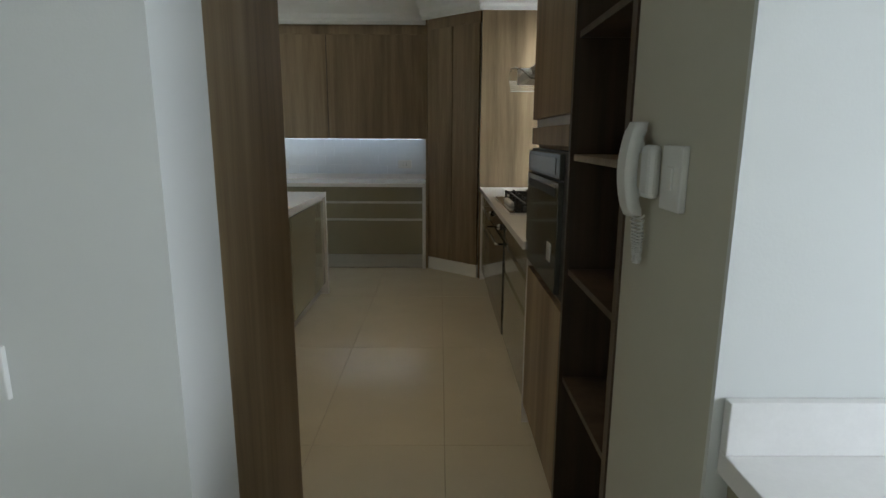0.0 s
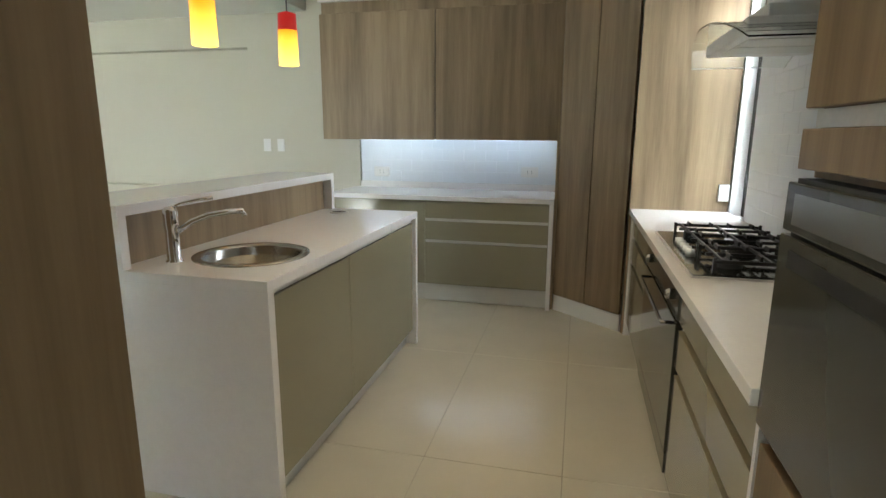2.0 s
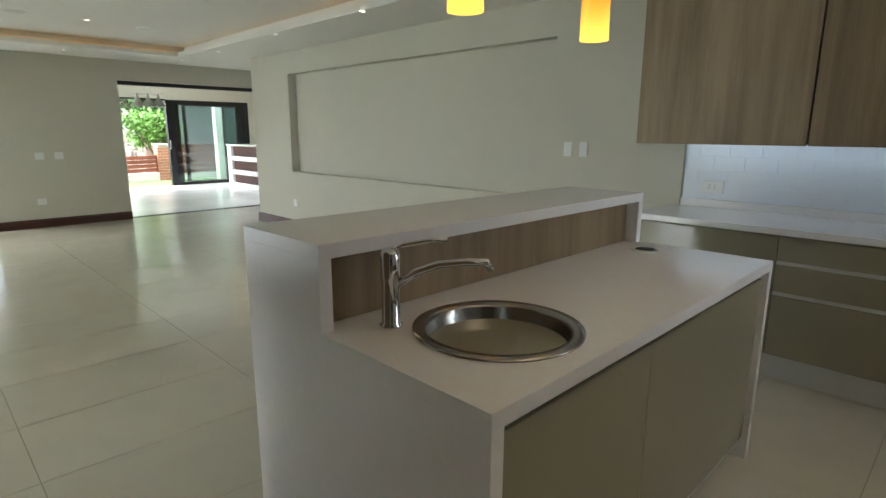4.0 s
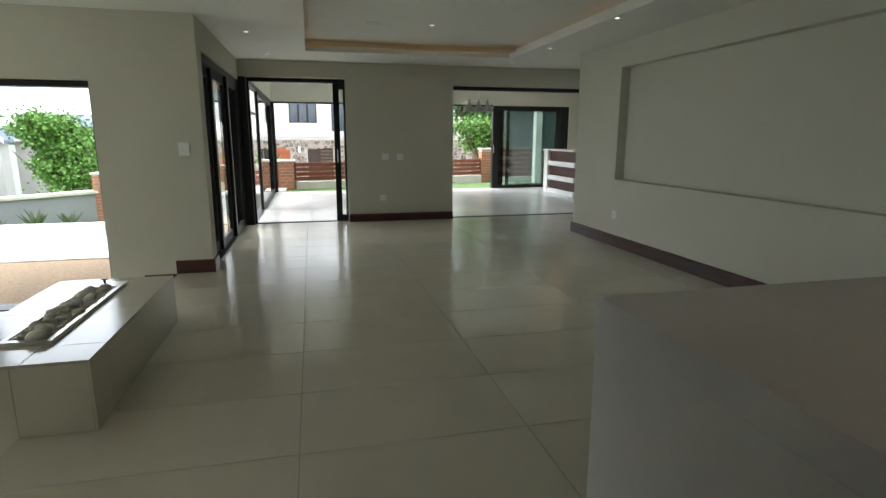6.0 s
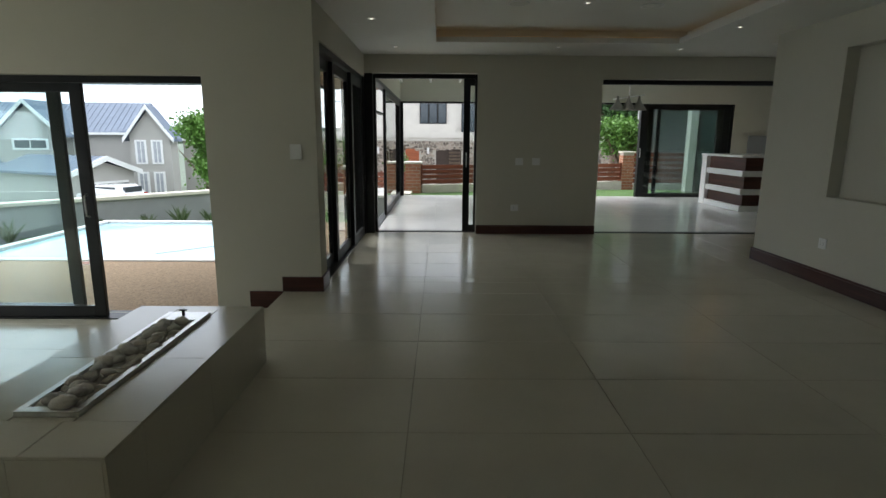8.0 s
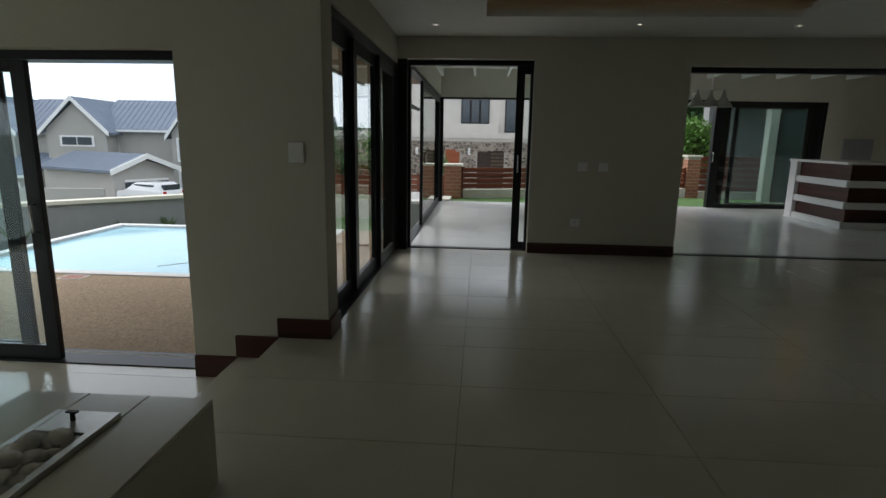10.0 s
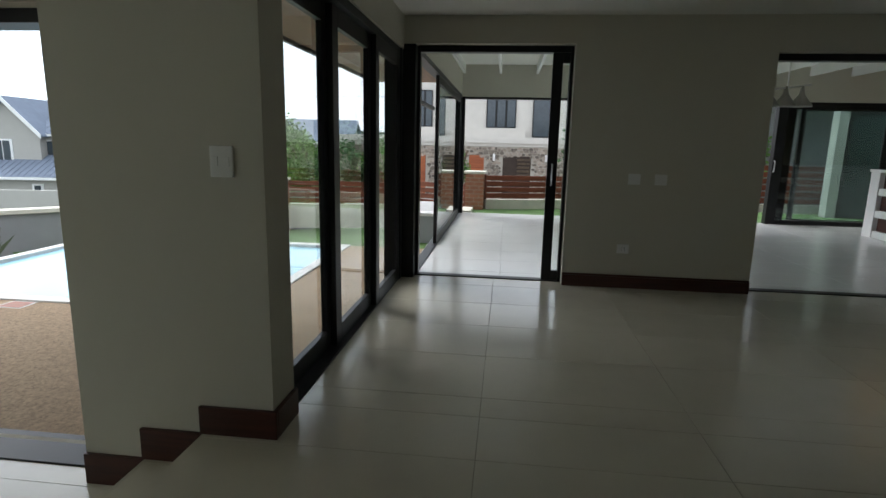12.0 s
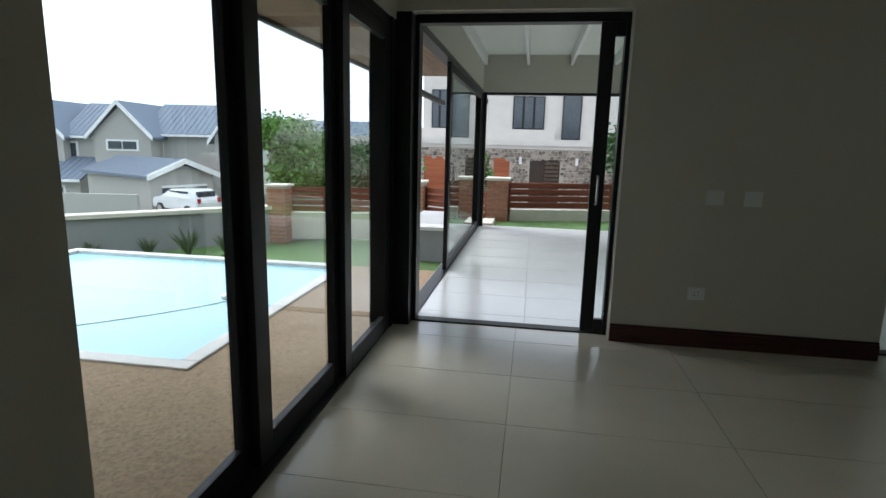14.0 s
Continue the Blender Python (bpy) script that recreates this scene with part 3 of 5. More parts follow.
part("bar_top", B(IX0, IXB, IY0, IY1, 1.0968, 1.137), QUARTZ, wt)
part("bar_back", B(-1.4, -1.086, IY0 + 0.04, IY1 - 0.04, 0.862, 1.096), QUARTZ, wt)

sink = thing("round_sink", (*SINK, 0.9), "round brushed steel prep sink set in the island", "sink")
part("bowl", lathe(bmesh.new(), [(0.232, 0.001), (0.232, 0.006), (0.2, 0.007), (0.192, -0.005), (0.185, -0.12), (0.16, -0.155), (0.03, -0.165), (0.001, -0.166)], (*SINK, 0.9)), SINKSTEEL, sink, round_=True)
part("drain", lathe(bmesh.new(), [(0.04, -0.158), (0.038, -0.154), (0.001, -0.156)], (*SINK, 0.9)), CHROME, sink, "chrome drain", True)
FX, FY = -0.935, 2.965
tap = thing("mixer_tap", (FX, FY, 0.9), "chrome single-lever kitchen mixer tap", "tap")
part("tap_body", lathe(bmesh.new(), [(0.001, 0), (0.032, 0), (0.032, 0.006), (0.025, 0.012), (0.025, 0.13), (0.027, 0.135), (0.027, 0.2), (0.02, 0.215), (0.001, 0.217)], (FX, FY, 0.9), 28), CHROME, tap, round_=True)
part("spout", tube(bmesh.new(), [(FX + 0.018, FY + 0.012, 1.02), (FX + 0.06, FY + 0.04, 1.055), (FX + 0.11, FY + 0.075, 1.078), (FX + 0.17, FY + 0.115, 1.088), (FX + 0.215, FY + 0.145, 1.09), (FX + 0.222, FY + 0.15, 1.07)], 0.011, 14), CHROME, tap, round_=True)
part("lever", tube(bmesh.new(), [(FX, FY, 1.112), (FX + 0.035, FY + 0.022, 1.128), (FX + 0.09, FY + 0.06, 1.142), (FX + 0.13, FY + 0.085, 1.146)], 0.007, 10), CHROME, tap, round_=True)
popup = thing("socket_pop_up", (-0.895, 4.405, 0.9), "flush round steel pop-up socket lid in the worktop", "socket")
part("ring", lathe(bmesh.new(), [(0.06, 0), (0.06, 0.006), (0.048, 0.009), (0.045, 0.004)], (-0.895, 4.405, 0.9), 32), STEEL, popup, round_=True)
part("lid", lathe(bmesh.new(), [(0.044, 0), (0.043, 0.007), (0.001, 0.008)], (-0.895, 4.405, 0.9), 32), BLACK, popup, "dark lid", True)


def pendant(x, y, name):
    p = thing(name, (x, y, KITCHEN_Z), "red and amber glass cylinder pendant lamp", "pendant lamp", "pendants over the island")
    part("cord", cyl(bmesh.new(), (x, y, 1.99), (x, y, KITCHEN_Z - 0.02), 0.003, seg=8), BLACK, p)
    part("ceiling_rose", cyl(bmesh.new(), (x, y, KITCHEN_Z - 0.025), (x, y, KITCHEN_Z), 0.05), STEEL, p)
    part("red_shade", lathe(bmesh.new(), [(0.012, 0.262), (0.045, 0.25), (0.048, 0.165)], (x, y, 1.735)), RED, p, "deep red glass top", True)
    part("amber_shade", lathe(bmesh.new(), [(0.048, 0.17), (0.05, 0.0), (0.047, 0.0), (0.045, 0.165)], (x, y, 1.735)), AMBER, p, "glowing amber glass lower half", True)
    part("bulb", lathe(bmesh.new(), [(0.001, 0.06), (0.022, 0.08), (0.026, 0.11), (0.012, 0.15), (0.012, 0.2)], (x, y, 1.735), 16), LEDW, p, "glowing bulb", True)


pendant(-0.905, 3.88, "pendant_lamp")
pendant(-0.905, 3.215, "pendant_lamp")

# back run
BY = 5.5
back = cabinet("base_cabinet", (-0.55, 5.8, 0), "taupe gloss base cabinet with drawers along the back wall")
part("body", B(-1.46, 0.37, BY + 0.04, 6.12, 0.15, 0.86), TAUPE, back)
part("plinth", B(-1.46, 0.37, BY + 0.05, 6.1, 0.006, 0.15), KICK, back, "brushed steel plinth")
part("door", B(-1.458, -0.64, BY + 0.018, BY + 0.039, 0.165, 0.85, bevel=0.002), TAUPE, back)
for a, b in ((0.165, 0.51), (0.535, 0.69), (0.715, 0.85)):
    part("drawer_front", B(-0.636, 0.368, BY + 0.018, BY + 0.039, a, b, bevel=0.002), TAUPE, back)
for z in (0.51, 0.69):
    part("finger_channel", B(-0.636, 0.368, BY + 0.028, BY + 0.039, z + 0.001, z + 0.024), CHANNEL, back, "pale finger channel")
bwt = thing("back_worktop", (-0.55, 5.8, 0.86), "white quartz worktop along the back wall", "worktop")
part("slab", B(-1.5, 0.405, BY, 6.128, 0.862, 0.9, bevel=0.002), QUARTZ, bwt)
part("end_panel", B(0.372, 0.405, BY, 6.12, 0, 0.861), QUARTZ, bwt)
part("upstand", B(-1.445, 0.405, 6.13, 6.15, 0.9, 0.955), QUARTZ, bwt)
upper = cabinet("wall_cabinet", (-0.62, 5.97, 1.345), "oak laminate wall cabinet with two wide doors")
part("body", B(-1.65, 0.4, 5.815, 6.128, 1.35, 2.4), LAM, upper)
part("filler_panel", B(-1.65, 0.42, 5.83, 6.12, 2.4, 2.49), LAM, upper)
for a, b in ((-1.655, -0.629), (-0.619, 0.404)):
    part("door", B(a, b, 5.792, 5.813, 1.345, 2.39, bevel=0.002), LAM, upper)
# dark strip behind the joint, painted shade for the gap
part("door_gap", B(-0.632, -0.616, 5.8132, 5.8146, 1.352, 2.388), DARKLAM, upper, "dark strip painting the shade in the gap between the doors")
part("light_strip", B(-1.4, 0.35, 6.02, 6.05, 1.342, 1.349), LEDB, upper, "cool white light strip under the cabinet")

# corner pantry
A, C = Vector((0.425, 5.545)), Vector((0.91, 5.13))
D = (C - A).normalized()
NRM = Vector((D.y, -D.x))


def slanted(a0, a1, depth0, depth1, z0, z1, bevel=0.0):
    """A box along the slanted pantry front, a0 to a1 along it, depths outward from it."""
    bm = B(a0, a1, depth0, depth1, z0, z1, bevel=bevel)
    m = Matrix(((D.x, NRM.x, 0, A.x), (D.y, NRM.y, 0, A.y), (0, 0, 1, 0), (0, 0, 0, 1)))
    bmesh.ops.transform(bm, matrix=m, verts=bm.verts)
    return bm


LEN = (C - A).length
pantry = cabinet("pantry_cabinet", (0.9, 5.7, 0), "tall corner pantry in oak laminate with a slanted front")
part("door", slanted(0.003, LEN / 2 - 0.004, -0.02, 0.0, 0.13, 2.39, 0.002), LAM, pantry)
part("door", slanted(LEN / 2 + 0.004, LEN - 0.003, -0.02, 0.0, 0.13, 2.39, 0.002), LAM, pantry)
# the pantry gap gets its shade from a dark strip too
part("door_gap", slanted(LEN / 2 - 0.006, LEN / 2 + 0.006, -0.024, -0.0205, 0.13, 2.39), DARKLAM, pantry, "dark strip painting the shade in the gap between the doors")
part("filler_panel", slanted(0.0, LEN, -0.03, -0.008, 2.392, 2.49), LAM, pantry)
part("plinth", slanted(0.0, LEN, -0.03, -0.01, 0, 0.125), WHITE, pantry, "white plinth")
part("side_panel", B(0.407, 0.425, 5.55, 6.16, 0, 2.49), LAM, pantry)
part("side_panel", B(0.93, 1.545, 5.12, 5.14, 0.0, 2.75), LAM, pantry)

# cornice round the kitchen
def cornice(a, b):
    """A stepped white moulding between plan points a and b, its back on that line."""
    a, b = Vector(a), Vector(b)
    d = (b - a).normalized()
    out = Vector((d.y, -d.x))
    bm = bmesh.new()
    prof = [(0, 2.49), (0.02, 2.49), (0.025, 2.52), (0.05, 2.54), (0.06, 2.58), (0.11, 2.64), (0.17, 2.68), (0.18, 2.71), (0.22, 2.73), (0.225, KITCHEN_Z), (0, KITCHEN_Z)]
    ends = []
    for p in (a, b):
        ends.append([bm.verts.new((p.x + out.x * o, p.y + out.y * o, z)) for o, z in prof])
    n = len(prof)
    for i in range(n):
        bm.faces.new((ends[0][i], ends[0][(i + 1) % n], ends[1][(i + 1) % n], ends[1][i]))
    bm.faces.new(ends[0]), bm.faces.new(ends[1][::-1])
    return bm


for seg in (((-1.66, 5.8), (0.42, 5.8)), ((0.38, 5.6), (0.93, 5.13)), ((0.9, 5.12), (1.55, 5.12))):
    solid("cornice", cornice(*seg), WHITE, "white stepped plaster cornice", "cornice", kind="structure")

# right run
RX = 0.945
right = cabinet("drawer_cabinet", (1.2, 2.8, 0), "taupe gloss drawer cabinet under the quartz worktop")
part("body", B(RX + 0.035, 1.54, 2.325, 3.235, 0.1, 0.86), DARKLAM, right)
for a, b in ((0.11, 0.525), (0.556, 0.698), (0.73, 0.848)):
    part("drawer_front", B(RX + 0.012, RX + 0.034, 2.35, 3.235, a, b, bevel=0.002), TAUPE, right)
part("plinth", B(RX + 0.06, 1.5, 2.325, 5.11, 0, 0.1), KICK, right)
corner = cabinet("corner_cabinet", (1.2, 4.65, 0), "taupe gloss drawer cabinet beside the built-in oven")
part("body", B(RX + 0.035, 1.54, 4.2, 5.115, 0.1, 0.86), DARKLAM, corner)
for a, b in ((0.11, 0.525), (0.556, 0.698), (0.73, 0.848)):
    part("drawer_front", B(RX + 0.012, RX + 0.034, 4.2, 5.08, a, b, bevel=0.002), TAUPE, corner)
part("end_panel", B(RX + 0.0, 1.5, 5.085, 5.115, 0.0, 0.86), QUARTZ, corner, "white quartz end panel")
oven2 = thing("under_counter_oven", (1.2, 3.72, 0.1), "wide black glass oven below the hob with round knobs", "oven")
part("body", B(RX + 0.03, 1.5, 3.245, 4.19, 0.1, 0.86), STEEL, oven2)
part("control_panel", B(RX + 0.006, RX + 0.03, 3.245, 4.19, 0.73, 0.855, bevel=0.002), GREYGLASS, oven2)
part("door", B(RX + 0.004, RX + 0.03, 3.245, 4.19, 0.2, 0.722, bevel=0.003), BLACKGLASS, oven2)
part("warming_drawer", B(RX + 0.006, RX + 0.03, 3.245, 4.19, 0.11, 0.194, bevel=0.002), BLACKGLASS, oven2)
hb = bmesh.new()
tube(hb, [(RX + 0.004, 3.36, 0.685), (RX - 0.028, 3.36, 0.685), (RX - 0.03, 3.4, 0.685), (RX - 0.03, 4.04, 0.685), (RX - 0.028, 4.08, 0.685), (RX + 0.004, 4.08, 0.685)], 0.007)
part("bar_handle", hb, SINKSTEEL, oven2, "steel bar handle", True)
for y in (3.38, 4.02):
    part("knob", cyl(bmesh.new(), (RX - 0.02, y, 0.795), (RX + 0.006, y, 0.795), 0.019, 0.022), SINKSTEEL, oven2, "steel control knob", True)
rwt = thing("hob_worktop", (1.2, 3.7, 0.86), "white quartz worktop with the gas hob", "worktop")
part("slab", B(RX - 0.015, 1.548, 2.325, 5.118, 0.862, 0.9, bevel=0.002), QUARTZ, rwt)
part("end_panel", B(RX + 0.008, 1.5, 2.324, 2.342, 0.0, 0.861), QUARTZ, rwt)

# gas hob
HX0, HX1, HY0, HY1 = 0.985, 1.485, 3.23, 4.17
hob = thing("gas_hob", (1.23, 3.7, 0.9), "five-burner black glass gas hob with iron grates", "hob")
part("plate", B(HX0, HX1, HY0, HY1, 0.9, 0.91, bevel=0.004), BLACKGLASS, hob)
part("rim", boxes((HX0 - 0.006, HX0, HY0 - 0.006, HY1 + 0.006, 0.9, 0.908), (HX0, HX1, HY0 - 0.006, HY0, 0.9, 0.908), (HX0, HX1, HY1, HY1 + 0.006, 0.9, 0.908)), STEEL, hob, "steel rim")
for i in range(5):
    x = HX0 + 0.05
    y = 3.56 + 0.065 * i
    part("knob", cyl(bmesh.new(), (x, y, 0.91), (x, y, 0.938), 0.02, 0.017), STEEL, hob, "steel knob", True)
for bx, by, r in ((1.14, 3.4, 0.05), (1.37, 3.4, 0.04), (1.27, 3.7, 0.065), (1.14, 4.0, 0.04), (1.37, 4.0, 0.05)):
    burner = part("burner", cyl(bmesh.new(), (bx, by, 0.91), (bx, by, 0.928), r, r * 0.9), BLACK, hob, round_=False)
    part("burner_cap", cyl(bmesh.new(), (bx, by, 0.928), (bx, by, 0.936), r * 0.75, r * 0.7), BLACK, burner)
for y0, y1 in ((3.27, 3.55), (3.56, 3.84), (3.85, 4.13)):
    bm = bmesh.new()
    for x in (1.09, 1.25, 1.41):
        box(bm, x - 0.005, x + 0.005, y0, y1, 0.948, 0.96, 0.002)
    for y in (y0 + 0.005, (y0 + y1) / 2, y1 - 0.005):
        box(bm, 1.06, 1.455, y - 0.005, y + 0.005, 0.946, 0.959, 0.002)
    for x in (1.065, 1.45):
        for y in (y0 + 0.01, y1 - 0.01):
            box(bm, x - 0.006, x + 0.006, y - 0.006, y + 0.006, 0.91, 0.965)
    for x in (1.12, 1.22, 1.3, 1.4):
        for y in (y0 + 0.05, y1 - 0.05):
            box(bm, x - 0.005, x + 0.005, y - 0.03, y + 0.03, 0.956, 0.974, 0.003)
    part("grate", bm, BLACK, hob, "black cast iron grate")

# extractor hood
hood = thing("extractor_hood", (1.3, 3.75, 1.7), "steel chimney hood with a curved glass canopy", "extractor hood")
part("chimney", B(1.3, 1.548, 3.6, 3.9, 1.86, KITCHEN_Z, bevel=0.004), HOODSTEEL, hood)
part("body", boxes((1.12, 1.548, 3.42, 4.08, 1.745, 1.8), (1.2, 1.548, 3.5, 4.0, 1.8, 1.86), bevel=0.006), HOODSTEEL, hood)
for y in (3.55, 3.76):
    part("filter", B(1.16, 1.5, y, y + 0.19, 1.741, 1.746), CHANNEL, hood, "metal grease filter")
bm = bmesh.new()
ring = []
for i in range(25):
    u = -1 + 2 * i / 24
    y = 3.75 + 0.47 * u
    z = 1.815 - 0.105 * abs(u) ** 2.4
    xo = 1.09 - 0.06 * (1 - u * u)
    ring.append((xo, y, z))
top = [bm.verts.new((x, y, z + 0.006)) for x, y, z in ring] 
topb = [bm.verts.new((1.5, y, z + 0.006)) for x, y, z in ring]
bot = [bm.verts.new(p) for p in ring]
botb = [bm.verts.new((1.5, y, z)) for x, y, z in ring]
for i in range(24):
    bm.faces.new((top[i], top[i + 1], topb[i + 1], topb[i])), bm.faces.new((bot[i], botb[i], botb[i + 1], bot[i + 1]))
    bm.faces.new((top[i], bot[i], bot[i + 1], top[i + 1])), bm.faces.new((topb[i], topb[i + 1], botb[i + 1], botb[i]))
bm.faces.new((top[0], topb[0], botb[0], bot[0])), bm.faces.new((top[-1], bot[-1], botb[-1], topb[-1]))
part("glass_canopy", bm, GLASS, hood, "clear curved glass canopy").visible_shadow = False

# oven tower
TX, TY0, TY1 = 0.955, 1.625, 2.32
tower = cabinet("oven_tower", (1.2, 2.0, 0), "tall oak laminate oven housing")
part("body", boxes((TX + 0.022, 1.54, TY0, TY1, 0.1, 0.815), (TX + 0.03, 1.54, TY0, TY1, 1.32, KITCHEN_Z)), LAM, tower)
part("plinth", B(TX + 0.05, 1.5, TY0, TY1, 0, 0.1), KICK, tower)
part("door", B(TX, TX + 0.021, TY0 + 0.003, TY1 - 0.003, 0.105, 0.79, bevel=0.002), LAM, tower)
part("drawer_front", B(TX, TX + 0.028, TY0 + 0.003, TY1 - 0.003, 1.335, 1.405, bevel=0.002), LAM, tower)
part("handle_recess", B(TX + 0.02, TX + 0.029, TY0 + 0.003, TY1 - 0.003, 1.407, 1.438), STEEL, tower, "steel handle channel")
part("top_door", B(TX, TX + 0.028, TY0 + 0.003, TY1 - 0.003, 1.44, 2.39, bevel=0.002), LAM, tower)
part("filler_panel", B(TX + 0.01, TX + 0.029, TY0, TY1, 2.392, 2.6), LAM, tower)
oven = thing("built_in_oven", (1.2, 2.0, 0.82), "grey glass built-in oven with a black frame", "oven")
part("body", B(TX + 0.004, 1.5, TY0 + 0.012, TY1 - 0.004, 0.82, 1.318), BLACK, oven)
part("control_panel", B(TX - 0.012, TX + 0.012, TY0 + 0.055, TY1 - 0.005, 1.225, 1.312, bevel=0.003), GREYGLASS, oven)
# steel strip over the display imitates the window reflected in it
part("display", B(TX - 0.014, TX - 0.0115, TY0 + 0.12, TY1 - 0.05, 1.24, 1.295), SINKSTEEL, oven, "display strip, steel in place of the window's reflection")
odoor = part("oven_door", B(TX - 0.014, TX + 0.012, TY0 + 0.055, TY1 - 0.005, 0.835, 1.218, bevel=0.003), GREYGLASS, oven)
part("handle_slot", B(TX - 0.016, TX - 0.0135, TY0 + 0.1, TY1 - 0.06, 1.165, 1.195), BLACK, odoor, "dark handle recess")
part("energy_label", B(TX - 0.0165, TX - 0.0135, 1.765, 1.825, 0.93, 0.995), PLASTIC, odoor, "white energy label")
for i in range(5):
    part("printed_line", B(TX - 0.0175, TX - 0.0164, 1.777, 1.81, 0.94 + 0.009 * i, 0.944 + 0.009 * i), STEEL, odoor)

# open shelves
shelf = thing("open_shelf_unit", (1.1, 1.37, 0), "tall open shelf unit in dark wood laminate", "shelf unit")
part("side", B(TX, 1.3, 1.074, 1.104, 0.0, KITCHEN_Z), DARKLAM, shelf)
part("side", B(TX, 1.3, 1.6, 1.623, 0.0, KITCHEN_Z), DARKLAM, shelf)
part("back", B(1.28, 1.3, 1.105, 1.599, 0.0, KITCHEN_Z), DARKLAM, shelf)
for z in (0.08, 0.553, 0.927, 1.293, 1.655, 2.05, 2.45):
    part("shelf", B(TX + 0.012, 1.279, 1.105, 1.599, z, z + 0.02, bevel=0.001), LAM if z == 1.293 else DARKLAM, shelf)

# intercom and switches by the entrance
ic = thing("intercom_phone", (0.94, 1.06, 1.18), "white wall intercom telephone with a coiled cord", "intercom")
part("base", B(0.935, 0.96, 0.893, 0.945, 1.25, 1.35, bevel=0.01), PLASTIC, ic)
bm = bmesh.new()
arc = [-1 + k / 6 for k in range(13)]
outline = [(0.906 + 0.016 * u * u, 1.302 + 0.091 * u) for u in arc] + [(0.93 + 0.012 * u * u + (0.006 if abs(u) > 0.6 else 0), 1.302 + 0.091 * u) for u in reversed(arc)]
ends = [[bm.verts.new((px, y, pz)) for px, pz in outline] for y in (0.937, 0.985)]
for k in range(len(outline)):
    j = (k + 1) % len(outline)
    bm.faces.new((ends[0][k], ends[0][j], ends[1][j], ends[1][k]))
caps = [bm.faces.new(ends[0]), bm.faces.new(ends[1][::-1])]
bmesh.ops.bevel(bm, geom=[e for f in caps for e in f.edges], offset=0.009, segments=3, affect="EDGES", profile=0.5)
part("receiver", bm, PLASTIC, ic, "", True)
part("cord", tube(bmesh.new(), [(0.94 + 0.006 * math.cos(i * 1.5), 0.966 - 0.04 * i / 180 + 0.006 * math.sin(i * 1.5) - 0.012 * math.sin(math.pi * i / 180), 1.216 - 0.095 * math.sin(math.pi * i / 180) ** 0.8) for i in range(181)], 0.0021, 6), PLASTIC, ic, "coiled white cord", True)


def plate(name, box_args, label, axis, n, category="switch"):
    """A wall plate with rockers or a socket face."""
    x0, x1, y0, y1, z0, z1 = box_args
    p = solid(name, B(*box_args, bevel=0.003), PLASTIC, label, category)
    zc, h = (z0 + z1) / 2, (z1 - z0)
    for i in range(n):
        f = (i + 0.5) / n
        if axis == "x+":
            c = y0 + (y1 - y0) * f
            part("rocker", B(x1, x1 + 0.004, c - 0.012, c + 0.012, zc - 0.02, zc + 0.02, bevel=0.001), PLASTIC, p)
        elif axis == "x-":
            c = y0 + (y1 - y0) * f
            part("rocker", B(x0 - 0.004, x0, c - 0.012, c + 0.012, zc - 0.02, zc + 0.02, bevel=0.001), PLASTIC, p)
        else:
            c = x0 + (x1 - x0) * f
            part("rocker", B(c - 0.012, c + 0.012, y0 - 0.004, y0, zc - 0.02, zc + 0.02, bevel=0.001), PLASTIC, p)
    if category == "socket":
        for dz, w in ((0.012, 0.006), (-0.012, 0.006), (0.0, 0.004)):
            for s in (-1, 1):
                if axis == "x+":
                    c = (y0 + y1) / 2 + s * 0.012
                    part("pin_hole", B(x1 + 0.0002, x1 + 0.001, c - w / 2, c + w / 2, zc + dz - w / 2, zc + dz + w / 2), BLACK, p)
                else:
                    c = (x0 + x1) / 2 + s * 0.018
                    part("pin_hole", B(c - w / 2, c + w / 2, y0 - 0.001, y0 - 0.0002, zc + dz - w / 2, zc + dz + w / 2), BLACK, p)
    return p


plate("light_switch", (0.947, 0.96, 0.783, 0.866, 1.238, 1.35), "white light switch beside the intercom", "x-", 1)
plate("wall_socket", (-0.35, -0.245, 0.818, 0.83, 0.88, 0.985), "white wall socket on the pale entrance wall", "y", 0, "socket")
plate("light_switch", (-2.46, -2.385, NICHE_Y - 0.012, NICHE_Y, 1.22, 1.34), "white light switch plate on the cream wall", "y", 0)
plate("light_switch", (-2.31, -2.235, NICHE_Y - 0.012, NICHE_Y, 1.22, 1.34), "white light switch plate on the cream wall", "y", 0)
plate("wall_socket", (-1.31, -1.16, 6.135, 6.15, 1.0, 1.09), "white double socket on the tiled splashback", "y", 0, "socket")
plate("wall_socket", (0.08, 0.23, 6.135, 6.15, 1.02, 1.11), "white double socket on the tiled splashback", "y", 0, "socket")
plate("wall_socket", (1.475, 1.54, 5.105, 5.12, 0.97, 1.08), "white isolator switch beside the hob window", "y", 1, "switch")
plate("wall_socket", (-7.02, -6.92, NICHE_Y - 0.012, NICHE_Y, 0.35, 0.45), "white wall socket below the niche", "y", 0, "socket")
plate("light_switch", (FAR_X, FAR_X + 0.012, 3.52, 3.63, 1.0, 1.1), "white light switch between the sliding doors", "x+", 1)
plate("light_switch", (FAR_X, FAR_X + 0.012, 3.76, 3.87, 1.0, 1.1), "white light switch between the sliding doors", "x+", 0)
plate("wall_socket", (FAR_X, FAR_X + 0.012, 3.47, 3.58, 0.34, 0.43), "white wall socket between the sliding doors", "x+", 0, "socket")
plate("light_switch", (COL_X, COL_X + 0.012, 1.15, 1.25, 1.18, 1.31), "white light switch on the pier", "x+", 2)

